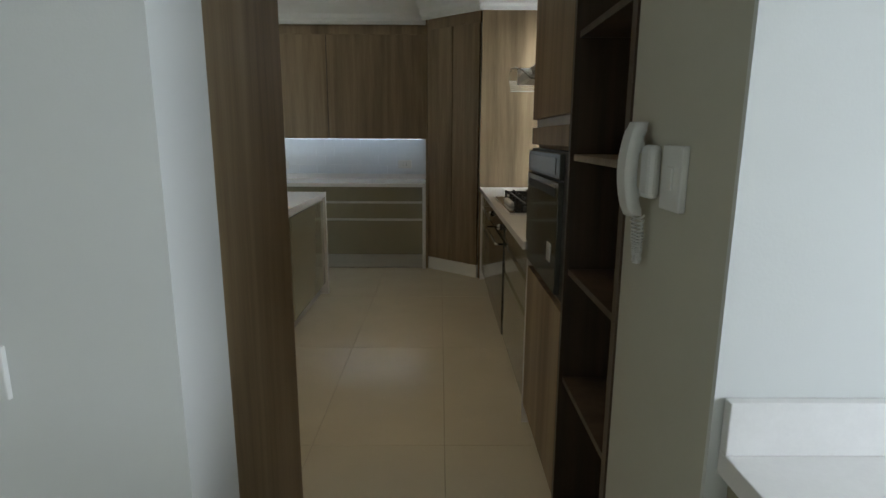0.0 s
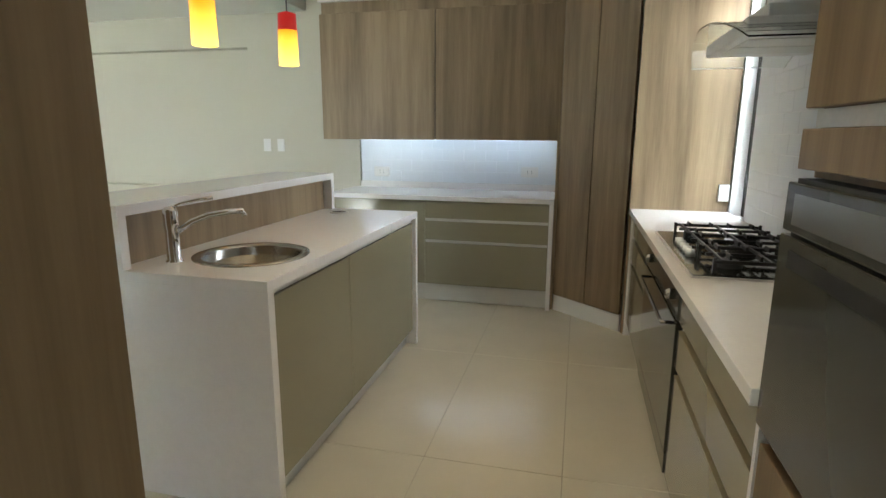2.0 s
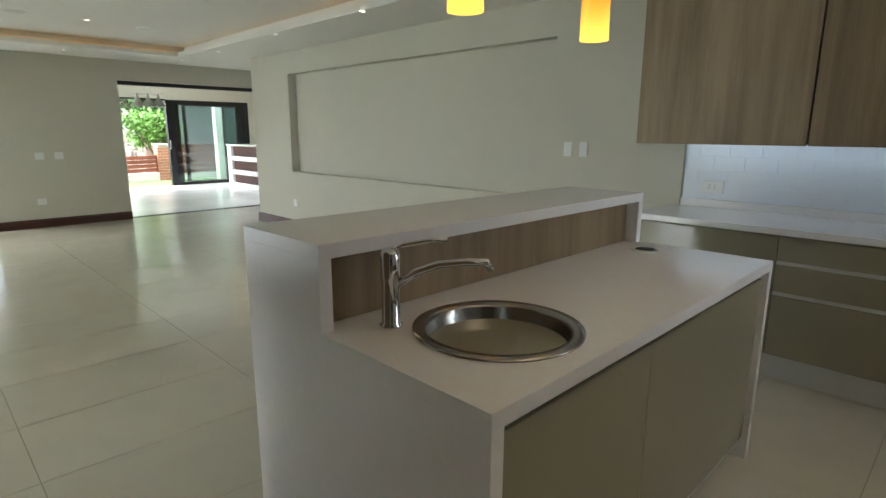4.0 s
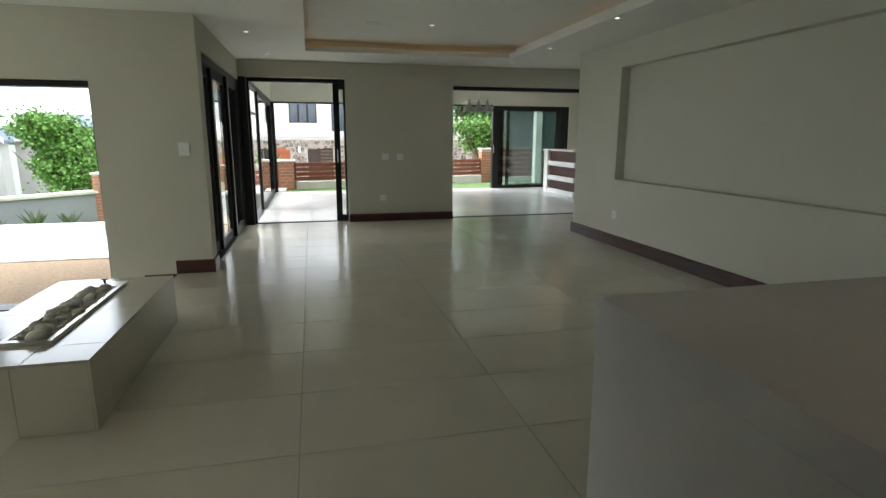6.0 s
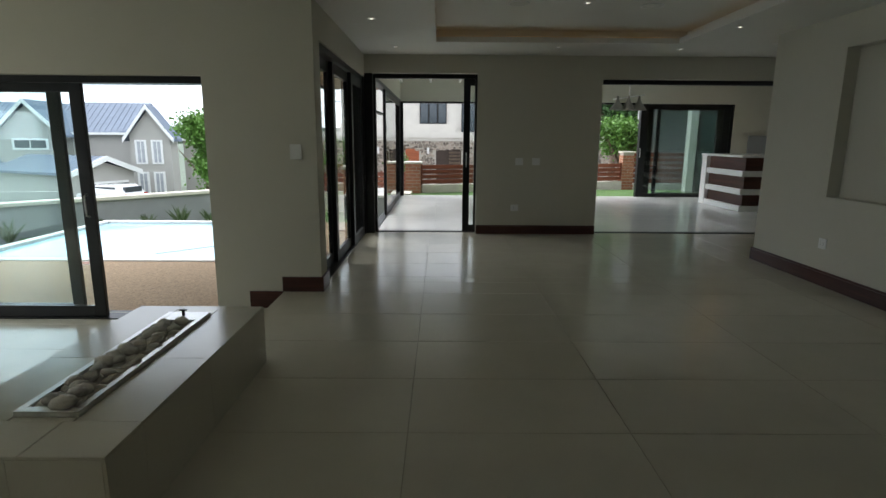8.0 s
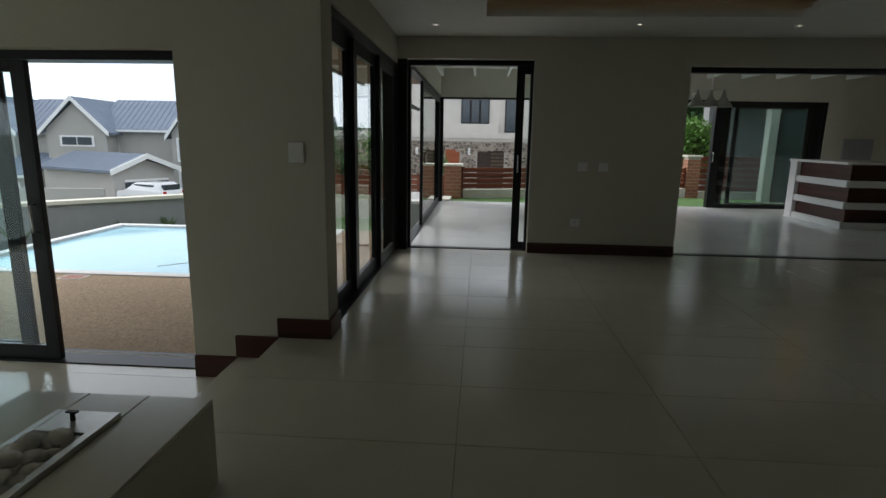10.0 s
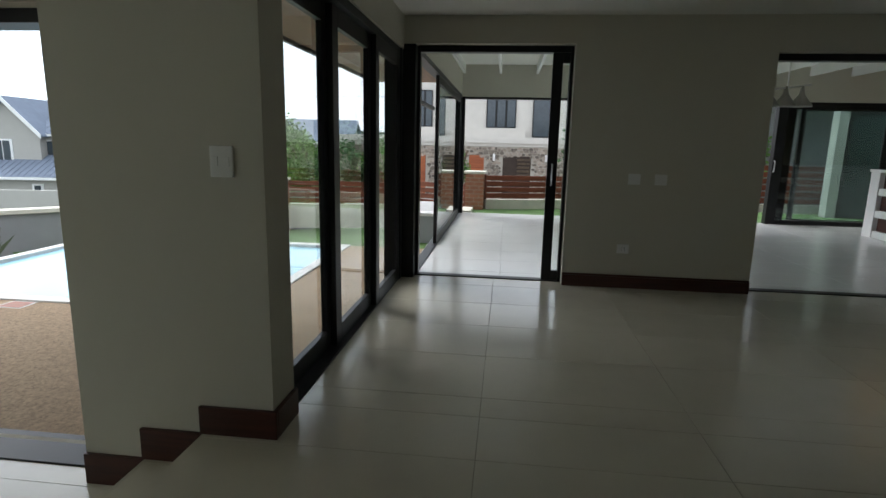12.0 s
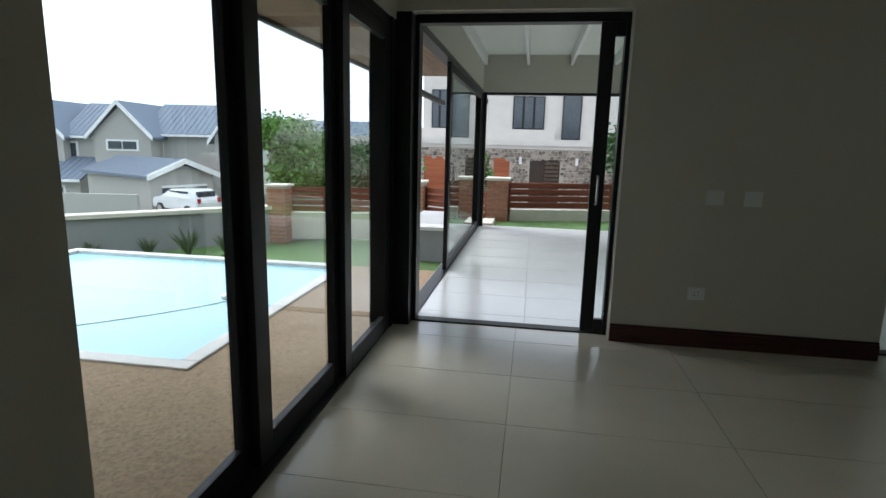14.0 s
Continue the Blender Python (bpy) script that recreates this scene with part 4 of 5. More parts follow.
# scullery worktop by the entrance
scw = thing("scullery_worktop", (2.0, 0.45, 0.86), "white scullery worktop with an upstand", "worktop")
part("slab", B(0.975, 2.99, 0.05, 0.629, 0.862, 0.9, bevel=0.002), QUARTZ, scw)
part("upstand", B(0.975, 2.99, 0.61, 0.629, 0.9, 0.985, bevel=0.002), QUARTZ, scw)
scc = cabinet("scullery_cabinet", (2.0, 0.4, 0), "taupe gloss scullery base cabinet")
part("body", B(0.99, 2.98, 0.09, 0.62, 0.0, 0.861), TAUPE, scc)

# slot window by the hob
sw = solid("window_1", boxes((1.62, 1.66, 4.72, 4.78, 0.88, 2.3), (1.62, 1.66, 5.04, 5.1, 0.88, 2.3), (1.62, 1.66, 4.78, 5.04, 0.88, 0.94), (1.62, 1.66, 4.78, 5.04, 2.24, 2.3), (1.62, 1.66, 4.78, 5.04, 1.55, 1.61)), ALU, "narrow charcoal framed window beside the hob", "window", kind="structure")
pane("glass_pane", "x", 4.78, 5.04, 0.94, 2.24, 1.64, sw)
wsc = solid("window_2", frame_rect(bmesh.new(), "x", -1.5, 0.3, 0.95, 2.1, 3.06, 3.12, 0.06), ALU, "scullery window with a charcoal frame", "window", kind="structure")
pane("glass_pane", "x", -1.44, 0.24, 1.01, 2.04, 3.09, wsc)

# ---- fire table ----
PX0, PX1, PY0, PY1, PZ = -5.03, -3.42, 0.63, 1.375, 0.355
pit = thing("fire_table", (-4.2, 1.0, LOW_Z), "tiled fire table with a steel trough of river stones", "fire table")
part("base", boxes((PX0 + 0.012, PX1 - 0.012, PY0 + 0.012, STEP_2, LOW_Z, PZ - 0.012), (PX0 + 0.012, PX1 - 0.012, STEP_2, STEP_1, STEP_Z, PZ - 0.012), (PX0 + 0.012, PX1 - 0.012, STEP_1, PY1 - 0.012, 0.0, PZ - 0.012)), GROUT, pit)
TXS = (PX0, -4.23, -3.65, PX1)
for x0, x1, y0, y1 in ((PX0, -4.23, PY0, 0.885), (-4.23, -3.65, PY0, 0.885), (PX0, -4.23, 1.125, PY1), (-4.23, -3.65, 1.125, PY1), (PX0, -4.86, 0.887, 1.123), (-3.68, -3.65, 0.887, 1.123), (-3.65, PX1, PY0, 1.09), (-3.65, PX1, 1.09, PY1)):
    part("top_tile", B(x0 + 0.001, x1 - 0.001, y0 + 0.001, y1 - 0.001, PZ - 0.011, PZ, bevel=0.0015), TILE, pit)
for x0, x1 in zip(TXS, TXS[1:]):
    part("side_tile", B(x0 + 0.001, x1 - 0.001, PY1 - 0.012, PY1, 0.001, PZ - 0.012, bevel=0.001), TILE, pit)
for y0, y1, zb in ((PY0, STEP_2, LOW_Z), (STEP_2, STEP_1, STEP_Z), (STEP_1, PY1 - 0.012, 0.0)):
    for x in (PX1, PX0):
        part("end_tile", B(x - 0.012 if x == PX1 else x, x if x == PX1 else x + 0.012, y0 + 0.001, y1 - 0.001, zb + 0.002, PZ - 0.012, bevel=0.001), TILE, pit)
part("trough", boxes((-4.86, -3.68, 0.885, 0.912, PZ - 0.06, PZ + 0.02), (-4.86, -3.68, 1.096, 1.123, PZ - 0.06, PZ + 0.02), (-4.86, -4.72, 0.912, 1.096, PZ - 0.06, PZ + 0.019), (-3.72, -3.68, 0.912, 1.096, PZ - 0.06, PZ + 0.02), (-4.72, -3.72, 0.912, 1.096, PZ - 0.06, PZ - 0.045), bevel=0.001), STEEL, pit, "stainless steel trough")
tapg = part("gas_tap", cyl(bmesh.new(), (-4.79, 1.0, PZ + 0.02), (-4.79, 1.0, PZ + 0.05), 0.008), BLACK, pit, "small black gas tap")
part("tap_lever", B(-4.797, -4.783, 0.98, 1.02, PZ + 0.05, PZ + 0.056), BLACK, tapg)

rng = random.Random(5)
pebble_meshes = []
for k in range(5):
    bm = bmesh.new()
    bmesh.ops.create_icosphere(bm, subdivisions=2, radius=1)
    for v in bm.verts:
        v.co *= 1 + 0.12 * noise.noise(v.co * 1.3 + Vector((k * 7, 0, 0)))
    me = bpy.data.meshes.new("pebble")
    bm.to_mesh(me)
    bm.free()
    me.materials.append(STONE)
    smooth(me, True)
    pebble_meshes.append(me)
def pebble(x, y, z, big):
    ob = tagged(new("pebble", pebble_meshes[rng.randrange(5)]), "rounded grey river pebble in the steel trough", "pebble", "pebbles in the fire trough")
    ob.scale = (big * rng.uniform(0.95, 1.35), big * rng.uniform(0.9, 1.15), big * 0.68)
    ob.location = (x, y, z)
    ob.rotation_euler = (rng.uniform(-0.35, 0.35), rng.uniform(-0.35, 0.35), rng.uniform(0, 3))


for i in range(14):
    for j in range(3):
        pebble(-4.68 + 0.07 * i + rng.uniform(-0.012, 0.012), 0.945 + 0.06 * j + rng.uniform(-0.008, 0.008), PZ - 0.008 + rng.uniform(0, 0.012), rng.uniform(0.036, 0.046))
for i in range(26):
    pebble(-4.67 + 0.0375 * i + rng.uniform(-0.015, 0.015), rng.choice((0.965, 1.0, 1.04)) + rng.uniform(-0.01, 0.01), PZ + 0.024 + rng.uniform(-0.004, 0.006), rng.uniform(0.028, 0.044))


# ---- ceiling fittings ----
def downlight(x, y, z, lit=True):
    d = thing("downlight", (x, y, z), "small round recessed ceiling downlight, lit", "downlight", "ceiling downlights")
    part("ring", lathe(bmesh.new(), [(0.04, 0.0), (0.04, -0.005), (0.026, -0.007), (0.022, -0.002)], (x, y, z), 20), WHITE, d, round_=True)
    part("lamp", cyl(bmesh.new(), (x, y, z - 0.004), (x, y, z - 0.001), 0.021, seg=16), LEDW, d, "glowing lamp")


for x, y, z in ((-9.1, 1.87, CEIL_Z), (-7.45, 1.77, CEIL_Z), (-9.05, 3.92, CEIL_Z), (-9.1, 5.48, CEIL_Z), (-7.7, 5.48, CEIL_Z), (-5.85, 5.35, CEIL_Z), (-4.15, 5.3, CEIL_Z), (-7.45, 3.86, 2.66), (-5.75, 3.8, 2.66), (1.0, 4.55, KITCHEN_Z), (-5.8, 1.77, CEIL_Z)):
    downlight(x, y, z)
for x, y in ((-7.5, 3.2), (-7.55, 4.52)):
    sp = thing("ceiling_speaker", (x, y, 2.66), "round white flush ceiling speaker", "speaker", "ceiling speakers")
    part("rim", lathe(bmesh.new(), [(0.11, 0), (0.11, -0.006), (0.095, -0.008)], (x, y, 2.66), 28), WHITE, sp, round_=True)
    part("grille", cyl(bmesh.new(), (x, y, 2.653), (x, y, 2.659), 0.095, seg=28), CHANNEL, sp, "pale perforated grille")

# ---- patio room ----
PXW = -15.1
patio_wall = setting("patio_wall_west", boxes((PXW - 0.2, PXW, 1.4, 7.2, 2.22, 2.95), (PXW - 0.2, PXW, 7.2, 9.4, 2.2, 2.95), (PXW - 0.2, PXW, 9.4, 11.2, 0, 2.95)), WALL, "cream patio wall above the wide garden opening", "wall")
# the wall at y 11 is unseen, added to keep the patio darker
patio_side = setting("patio_wall_side", boxes((PXW, -10.05, 1.38, 1.5, 2.25, 2.95), (PXW, -10.05, 11.0, 11.2, 0, 2.95)), WALL, "cream patio lintel over the side doors, with an unseen end wall against daylight", "wall")
patio_ceiling = setting("patio_ceiling", B(PXW - 0.2, -10.05, 1.38, 11.2, 2.8, 2.92), CEIL, "white patio ceiling", "ceiling")
patio_east = setting("patio_wall_east", boxes((-10.07, -10.052, 1.38, 8.4, 2.26, 2.8), (-10.07, -10.052, 8.4, 11.0, 0, 2.8)), WALL, "cream patio wall above the lounge doors", "wall")
for i in range(13):
    y = 1.53 + 0.678 * i
    solid("rafter", B(PXW, -10.08, y - 0.022, y + 0.022, 2.64, 2.8, bevel=0.004), WHITE, "white painted ceiling rafter in the patio", "rafter", "patio rafters")
d_patio = door_frame("sliding_door_5", "y", PXW, -10.02, -0.003, 2.25, 1.38, 1.5, "charcoal aluminium patio side doors, partly open", 0.07)
# the tint on these two leaves stands in for dark reflections at grazing view
sash(d_patio, "y", -15.0, -11.62, 0.012, 2.2, 1.465, 0.1, -11.68, 1, TINTED)
sash(d_patio, "y", -14.95, -12.05, 0.012, 2.2, 1.415, 0.1, None, 1, TINTED)
part("transom", B(-11.5, -10.05, 1.41, 1.45, 1.75, 1.79), ALU, d_patio)
solid("patio_post", B(PXW - 0.08, PXW, 1.36, 1.56, 0, 2.22, bevel=0.004), ALU, "charcoal aluminium patio corner post", "post", kind="structure")
d_garden = door_frame("sliding_door_6", "x", 7.2, 9.4, -0.003, 2.2, PXW - 0.16, PXW - 0.02, "charcoal aluminium garden sliding doors", 0.07)
sash(d_garden, "x", 7.21, 9.32, 0.012, 2.15, PXW - 0.045, 0.16, 7.22, 1, TINTED, 0.07)
sash(d_garden, "x", 7.36, 9.2, 0.012, 2.15, PXW - 0.09, 0.16, None, 1, TINTED, 0.07)
sash(d_garden, "x", 7.62, 9.34, 0.012, 2.15, PXW - 0.137, 0.09, None, 1, TINTED)
head_rail = solid("opening_head", B(PXW - 0.15, PXW - 0.03, 1.56, 7.2, 2.18, 2.219), ALU, "charcoal head rail over the garden opening", "rail", kind="structure")

# patio bar
bar = thing("patio_bar", (-13.1, 8.6, 0), "patio bar counter with white top and dark and white slats", "bar counter")
part("end_panel", B(-14.06, -13.84, 8.25, 9.58, 0, 1.044, bevel=0.003), QUARTZ, bar, "white end panel")
part("counter_top", B(-14.06, -12.38, 8.22, 9.6, 1.045, 1.085, bevel=0.003), QUARTZ, bar, "white quartz top")
part("body", B(-13.83, -12.42, 8.32, 9.56, 0.0, 1.044), SKIRT, bar, "dark timber body")
for z in (0.004, 0.33, 0.68):
    part("white_band", B(-13.83, -12.395, 8.26, 8.318, z, z + 0.11, bevel=0.002), WHITE, bar, "white horizontal band")
for z in (0.004, 0.33, 0.68):
    part("white_band", B(-12.418, -12.395, 8.32, 9.56, z, z + 0.11, bevel=0.002), WHITE, bar, "white horizontal band")
bgl = solid("bar_back_panel", B(PXW, PXW + 0.05, 9.78, 10.35, 0.85, 1.48), GARDENWALL, "grey panel on the wall behind the bar", "wall panel")

# three-lamp fitting
pl = thing("bar_pendant_light", (-11.98, 5.9, 2.8), "three-cone grey pendant light on a steel bar", "pendant lamp")
part("rail", cyl(bmesh.new(), (-11.98, 5.55, 2.08), (-11.98, 6.12, 2.16), 0.012), STEEL, pl, round_=True)
part("stem", cyl(bmesh.new(), (-11.98, 5.84, 2.12), (-11.98, 5.84, 2.8), 0.01), STEEL, pl, round_=True)
for y in (5.63, 5.83, 6.02):
    part("cone_shade", lathe(bmesh.new(), [(0.015, 0.25), (0.025, 0.2), (0.035, 0.15), (0.055, 0.12), (0.128, 0.02), (0.133, 0.0), (0.122, 0.0), (0.045, 0.11)], (-11.98, y, 1.89), 24), SHADE, pl, "grey cone shade", True)

bowl = thing("patio_ceiling_light", (-13.65, 8.48, 2.8), "lit amber glass bowl light under the patio ceiling", "ceiling light")
part("base", cyl(bmesh.new(), (-13.65, 8.48, 2.665), (-13.65, 8.48, 2.8), 0.07), STEEL, bowl, round_=True)
part("bowl", lathe(bmesh.new(), [(0.001, 0), (0.08, 0.012), (0.15, 0.045), (0.2, 0.1), (0.19, 0.1), (0.001, 0.098)], (-13.65, 8.48, 2.565), 28), BOWLGLOW, bowl, "glowing amber glass bowl", True)

# roof overhang on the pool side
eave = setting("roof_overhang", boxes((-15.4, -6.97, -0.2, 1.25, 2.5, 2.52)), SOFFIT, "timber soffit of the roof overhang", "soffit")
setting("fascia", boxes((-15.42, -6.97, -0.26, -0.2, 2.46, 2.68), (-15.42, -6.97, -0.26, 1.3, 2.68, 2.74)), ALU, "charcoal roof fascia", "fascia")

wing = thing("garden_wing", (-19.5, 11, -0.1), "grey plastered garden wing with a glass door", "house")
part("wall", B(-20.2, -19.8, 8.9, 16, -0.6, 2.7), GARDENWALL, wing)
part("eave", B(-20.3, -17.0, 8.6, 16, 2.7, 2.85, bevel=0.01), ROOFM, wing, "dark eave")
part("column", B(-17.2, -16.95, 9.22, 9.42, -0.3, 2.7, bevel=0.006), GREYHOUSE, wing, "pale square column")
wd = part("door_frame", frame_rect(bmesh.new(), "x", 9.46, 11.3, -0.1, 2.2, -17.1, -17.02, 0.08), ALU, wing, "charcoal door frame")
part("door_pane", B(-17.07, -17.05, 9.54, 11.22, -0.02, 2.12), WINGGLASS, wd, "dark reflecting glass")
dome = thing("dome_light", (-11.5, 7.2, 2.8), "round brass-edged dome ceiling light, lit", "ceiling light")
part("stem", cyl(bmesh.new(), (-11.5, 7.2, 2.45), (-11.5, 7.2, 2.8), 0.012), STEEL, dome)
part("shade", lathe(bmesh.new(), [(0.001, 0.0), (0.08, 0.012), (0.12, 0.05), (0.125, 0.075), (0.05, 0.1), (0.001, 0.105)], (-11.5, 7.2, 2.36), 28), glowing("warm_dome_glass", (1.0, 0.6, 0.2), 0.5), dome, "warm glowing glass", True)

# ---- garden ----
ground = solid("ground", B(-900, 700, -900, 900, -4.3, -3.3), HEDGE, "green ground of the valley", "ground", kind="structure")
DECK = -0.36
PL = (-13.1, -9.35, -4.5, -0.12)
deck = setting("pool_deck", boxes((-9.35, -6.7, -6, 1.24, -4.3, DECK), (-13.1, -9.35, -0.12, 1.38, -4.3, DECK), (-9.35, -6.7, -9, -6, -4.3, DECK)), AGG, "brown exposed aggregate pool deck", "paving")
setting("deck_threshold", B(-7.0, -6.72, -3.2, 0.43, -0.6, LOW_Z - 0.004), ALU, "dark door sill to the pool deck", "sill")
pool = thing("swimming_pool", (-11, -2.2, DECK), "small rectangular swimming pool with pale blue water and white coping", "swimming pool")
part("water", B(PL[0] + 0.12, PL[1] - 0.12, PL[2] + 0.12, PL[3] - 0.12, -1.6, DECK - 0.03), POOLW, pool, "pale blue water")
for r in ((PL[1] - 0.15, PL[1], PL[2], PL[3]), (PL[0], PL[0] + 0.15, PL[2], PL[3]), (PL[0] + 0.15, PL[1] - 0.15, PL[3] - 0.15, PL[3]), (PL[0] + 0.15, PL[1] - 0.15, PL[2], PL[2] + 0.15)):
    part("coping", B(*r, -1.6, DECK + 0.02, bevel=0.01), COPING, pool, "white pool coping")
hose = [(-10.0 - 0.055 * i, -1.9 + 0.045 * i + 0.12 * math.sin(i * 0.12), DECK - 0.028) for i in range(27)]
part("cleaner_hose", tube(bmesh.new(), hose, 0.006, 8), PLASTIC, pool, "white floating cleaner hose", True)
part("skimmer_float", lathe(bmesh.new(), [(0.001, 0), (0.065, 0.01), (0.07, 0.03), (0.045, 0.05), (0.001, 0.055)], (-11.28, -0.93, DECK - 0.03), 20), PLASTIC, pool, "white floating skimmer", True)
drain = thing("drain_cover", (-9.22, -2.48, DECK), "small reddish plastic skimmer lid set in the deck", "drain cover")
part("lid", B(-9.32, -9.13, -2.6, -2.36, DECK - 0.02, DECK + 0.006, bevel=0.004), RUSTDOOR, drain)
part("frame", boxes((-9.335, -9.32, -2.615, -2.345, DECK - 0.02, DECK + 0.004), (-9.13, -9.115, -2.615, -2.345, DECK - 0.02, DECK + 0.004), (-9.32, -9.13, -2.615, -2.6, DECK - 0.02, DECK + 0.004), (-9.32, -9.13, -2.36, -2.345, DECK - 0.02, DECK + 0.004)), COPING, drain, "pale rim")
lower_bed = setting("planting_bed", boxes((-13.95, -13.1, -0.12, 1.38, -4.3, -0.42), (-17.8, -13.95, -0.12, 0.3, -4.3, -0.7), (-18.4, -13.1, -3.2, -0.12, -4.3, -0.78), (-16.9, -13.1, -9, -3.2, -4.3, -0.75)), GRASS, "grassy strip between pool and garden wall", "lawn")
retain = setting("retaining_wall", B(-14.2, -13.95, 0.3, 1.38, -1.5, 0.07), GARDENWALL, "dark grey retaining wall", "wall")
setting("retaining_coping", B(-14.24, -13.9, 0.28, 1.38, 0.07, 0.125, bevel=0.006), COPING, "white coping on the retaining wall", "coping")
setting("raised_terrace", B(-16.3, -14.24, 0.3, 1.38, -1.5, 0.08), material("terrace_paving", (0.4, 0.39, 0.37), 0.85, var=0.15, scale=8, bump=0.1), "grey paved terrace behind the low wall", "paving")
lawn = setting("lawn", boxes((-17.6, PXW - 0.19, 1.4, 16, -4.3, -0.05), (-17.6, -16.3, 0.3, 1.4, -4.3, -0.05)), GRASS, "green lawn beyond the patio", "lawn")
setting("stepping_kerb", B(-16.0, -15.3, 1.5, 1.72, -0.05, 0.03, bevel=0.01), CREAM, "pale stone kerb by the pillar", "kerb")


def rot_box(a, b, half, z0, z1, bevel=0.0):
    """A wall between two plan points."""
    a, b = Vector(a), Vector(b)
    d = b - a
    bm = B(0, d.length, -half, half, z0, z1, bevel=bevel)
    bmesh.ops.transform(bm, matrix=Matrix.Translation((a.x, a.y, 0)) @ Matrix.Rotation(math.atan2(d.y, d.x), 4, "Z"), verts=bm.verts)
    return bm


GW = ((-9.0, -10.4), (-16.7, -3.035))
GW_LOW = ((-16.7, -3.035), (-18.6, -1.22))
setting("garden_wall_low", rot_box(*GW_LOW, 0.1, -4.2, -0.5), GARDENWALL, "lower grey plastered garden wall under the fence", "wall")
setting("garden_wall_low_coping", rot_box(*GW_LOW, 0.14, -0.5, -0.43, 0.01), CREAM, "cream coping on the lower garden wall", "coping")
gwall = setting("garden_wall", rot_box(*GW, 0.1, -4.2, -0.07), GARDENWALL, "grey plastered garden wall", "wall")
setting("garden_wall_coping", rot_box(*GW, 0.16, -0.07, 0.01, 0.01), CREAM, "cream coping on the garden wall", "coping")


# brick pillars
def pillar(x, y, z0, z1, half=0.2):
    p = thing("brick_pillar", (x, y, z0), "red brick fence pillar with a pale cap", "pillar", "fence pillars")
    part("core", B(x - half + 0.012, x + half - 0.012, y - half + 0.012, y + half - 0.012, z0, z1), MORTAR, p)
    h, n = 0.073, int((z1 - z0) / 0.085)
    for k in range(n):
        z = z0 + 0.006 + 0.085 * k
        s = half * 0.45 if k % 2 else 0
        for cut0, cut1 in ((-half, -half * 0.1 - s), (-half * 0.1 - s + 0.01, half * 0.9 - s), (half * 0.9 - s + 0.01, half)):
            cut0, cut1 = max(cut0, -half), min(cut1, half)
            if cut1 - cut0 < 0.02:
                continue
            part("brick", B(x + half - 0.03, x + half, y + cut0, y + cut1, z, z + h), BRICK, p)
            part("brick", B(x - half, x - half + 0.03, y + cut0, y + cut1, z, z + h), BRICK, p)
            part("brick", B(x + max(cut0, -half + 0.031), x + min(cut1, half - 0.031), y - half, y - half + 0.03, z, z + h), BRICK, p)
            part("brick", B(x + max(cut0, -half + 0.031), x + min(cut1, half - 0.031), y + half - 0.03, y + half, z, z + h), BRICK, p)
    part("cap", B(x - half - 0.03, x + half + 0.03, y - half - 0.03, y + half + 0.03, z1, z1 + 0.05, bevel=0.01), CREAM, p, "pale stone cap")


pillar(-16.35, 1.73, -0.05, 0.72)
pillar(-17.3, -0.07, -0.78, 0.55)
pillar(-16.72, -2.9, -0.9, 0.41)
pillar(-18.2, 7.97, -0.1, 0.98, 0.17)


def slat_fence(a, b, z0, n, h, gap, name="slat_fence"):
    f = thing(name, (*((Vector(a) + Vector(b)) / 2), z0), "red stained horizontal timber slat fence", "fence", "slat fences")
    part("plinth_wall", rot_box(a, b, 0.08, z0 - 0.6, z0 - 0.03), CREAM, f, "pale plinth wall")
    for k in range(n):
        part("slat", rot_box(a, b, 0.015, z0 + k * (h + gap), z0 + k * (h + gap) + h, 0.003), SLATWOOD, f)
    d = Vector(b) - Vector(a)
    m = max(2, int(d.length / 1.6))
    for k in range(m + 1):
        c = Vector(a) + d * (k / m)
        part("post", B(c.x - 0.06, c.x - 0.02, c.y - 0.03, c.y + 0.03, z0 - 0.05, z0 + n * (h + gap)), SLATWOOD, f)


slat_fence((-16.4, 1.95), (-18.1, 7.78), 0.19, 4, 0.105, 0.022)
slat_fence((-17.3, 0.15), (-16.6, 1.5), -0.06, 4, 0.105, 0.03)
slat_fence((-16.9, -2.75), (-17.5, -0.28), -0.12, 4, 0.105, 0.03)
slat_fence((-18.3, 8.2), (-18.8, 14), 0.1, 6, 0.12, 0.035)


# foliage
def leaves(bm, centre, radii, count, size, seed, clumps=14):
    r = random.Random(seed)
    cl = []
    for _ in range(clumps):
        v = Vector((r.gauss(0, 1), r.gauss(0, 1), r.gauss(0, 1))).normalized() * r.uniform(0.35, 0.85)
        cl.append((Vector((v.x * radii[0], v.y * radii[1], v.z * radii[2])), r.uniform(0.25, 0.45)))
    for _ in range(count):
        c, s = cl[r.randrange(clumps)]
        v = Vector((r.gauss(0, 0.5), r.gauss(0, 0.5), r.gauss(0, 0.5)))
        p = Vector(centre) + c + Vector((v.x * radii[0] * s, v.y * radii[1] * s, v.z * radii[2] * s))
        a = Vector((r.gauss(0, 1), r.gauss(0, 1), r.gauss(0, 0.6))).normalized()
        b = a.cross(Vector((r.gauss(0, 1), r.gauss(0, 1), r.gauss(0, 1)))).normalized()
        L, W = size * r.uniform(0.7, 1.4), size * 0.4
        bm.faces.new([bm.verts.new(q) for q in (p, p + a * L * 0.5 + b * W, p + a * L, p + a * L * 0.5 - b * W)])
    return bm


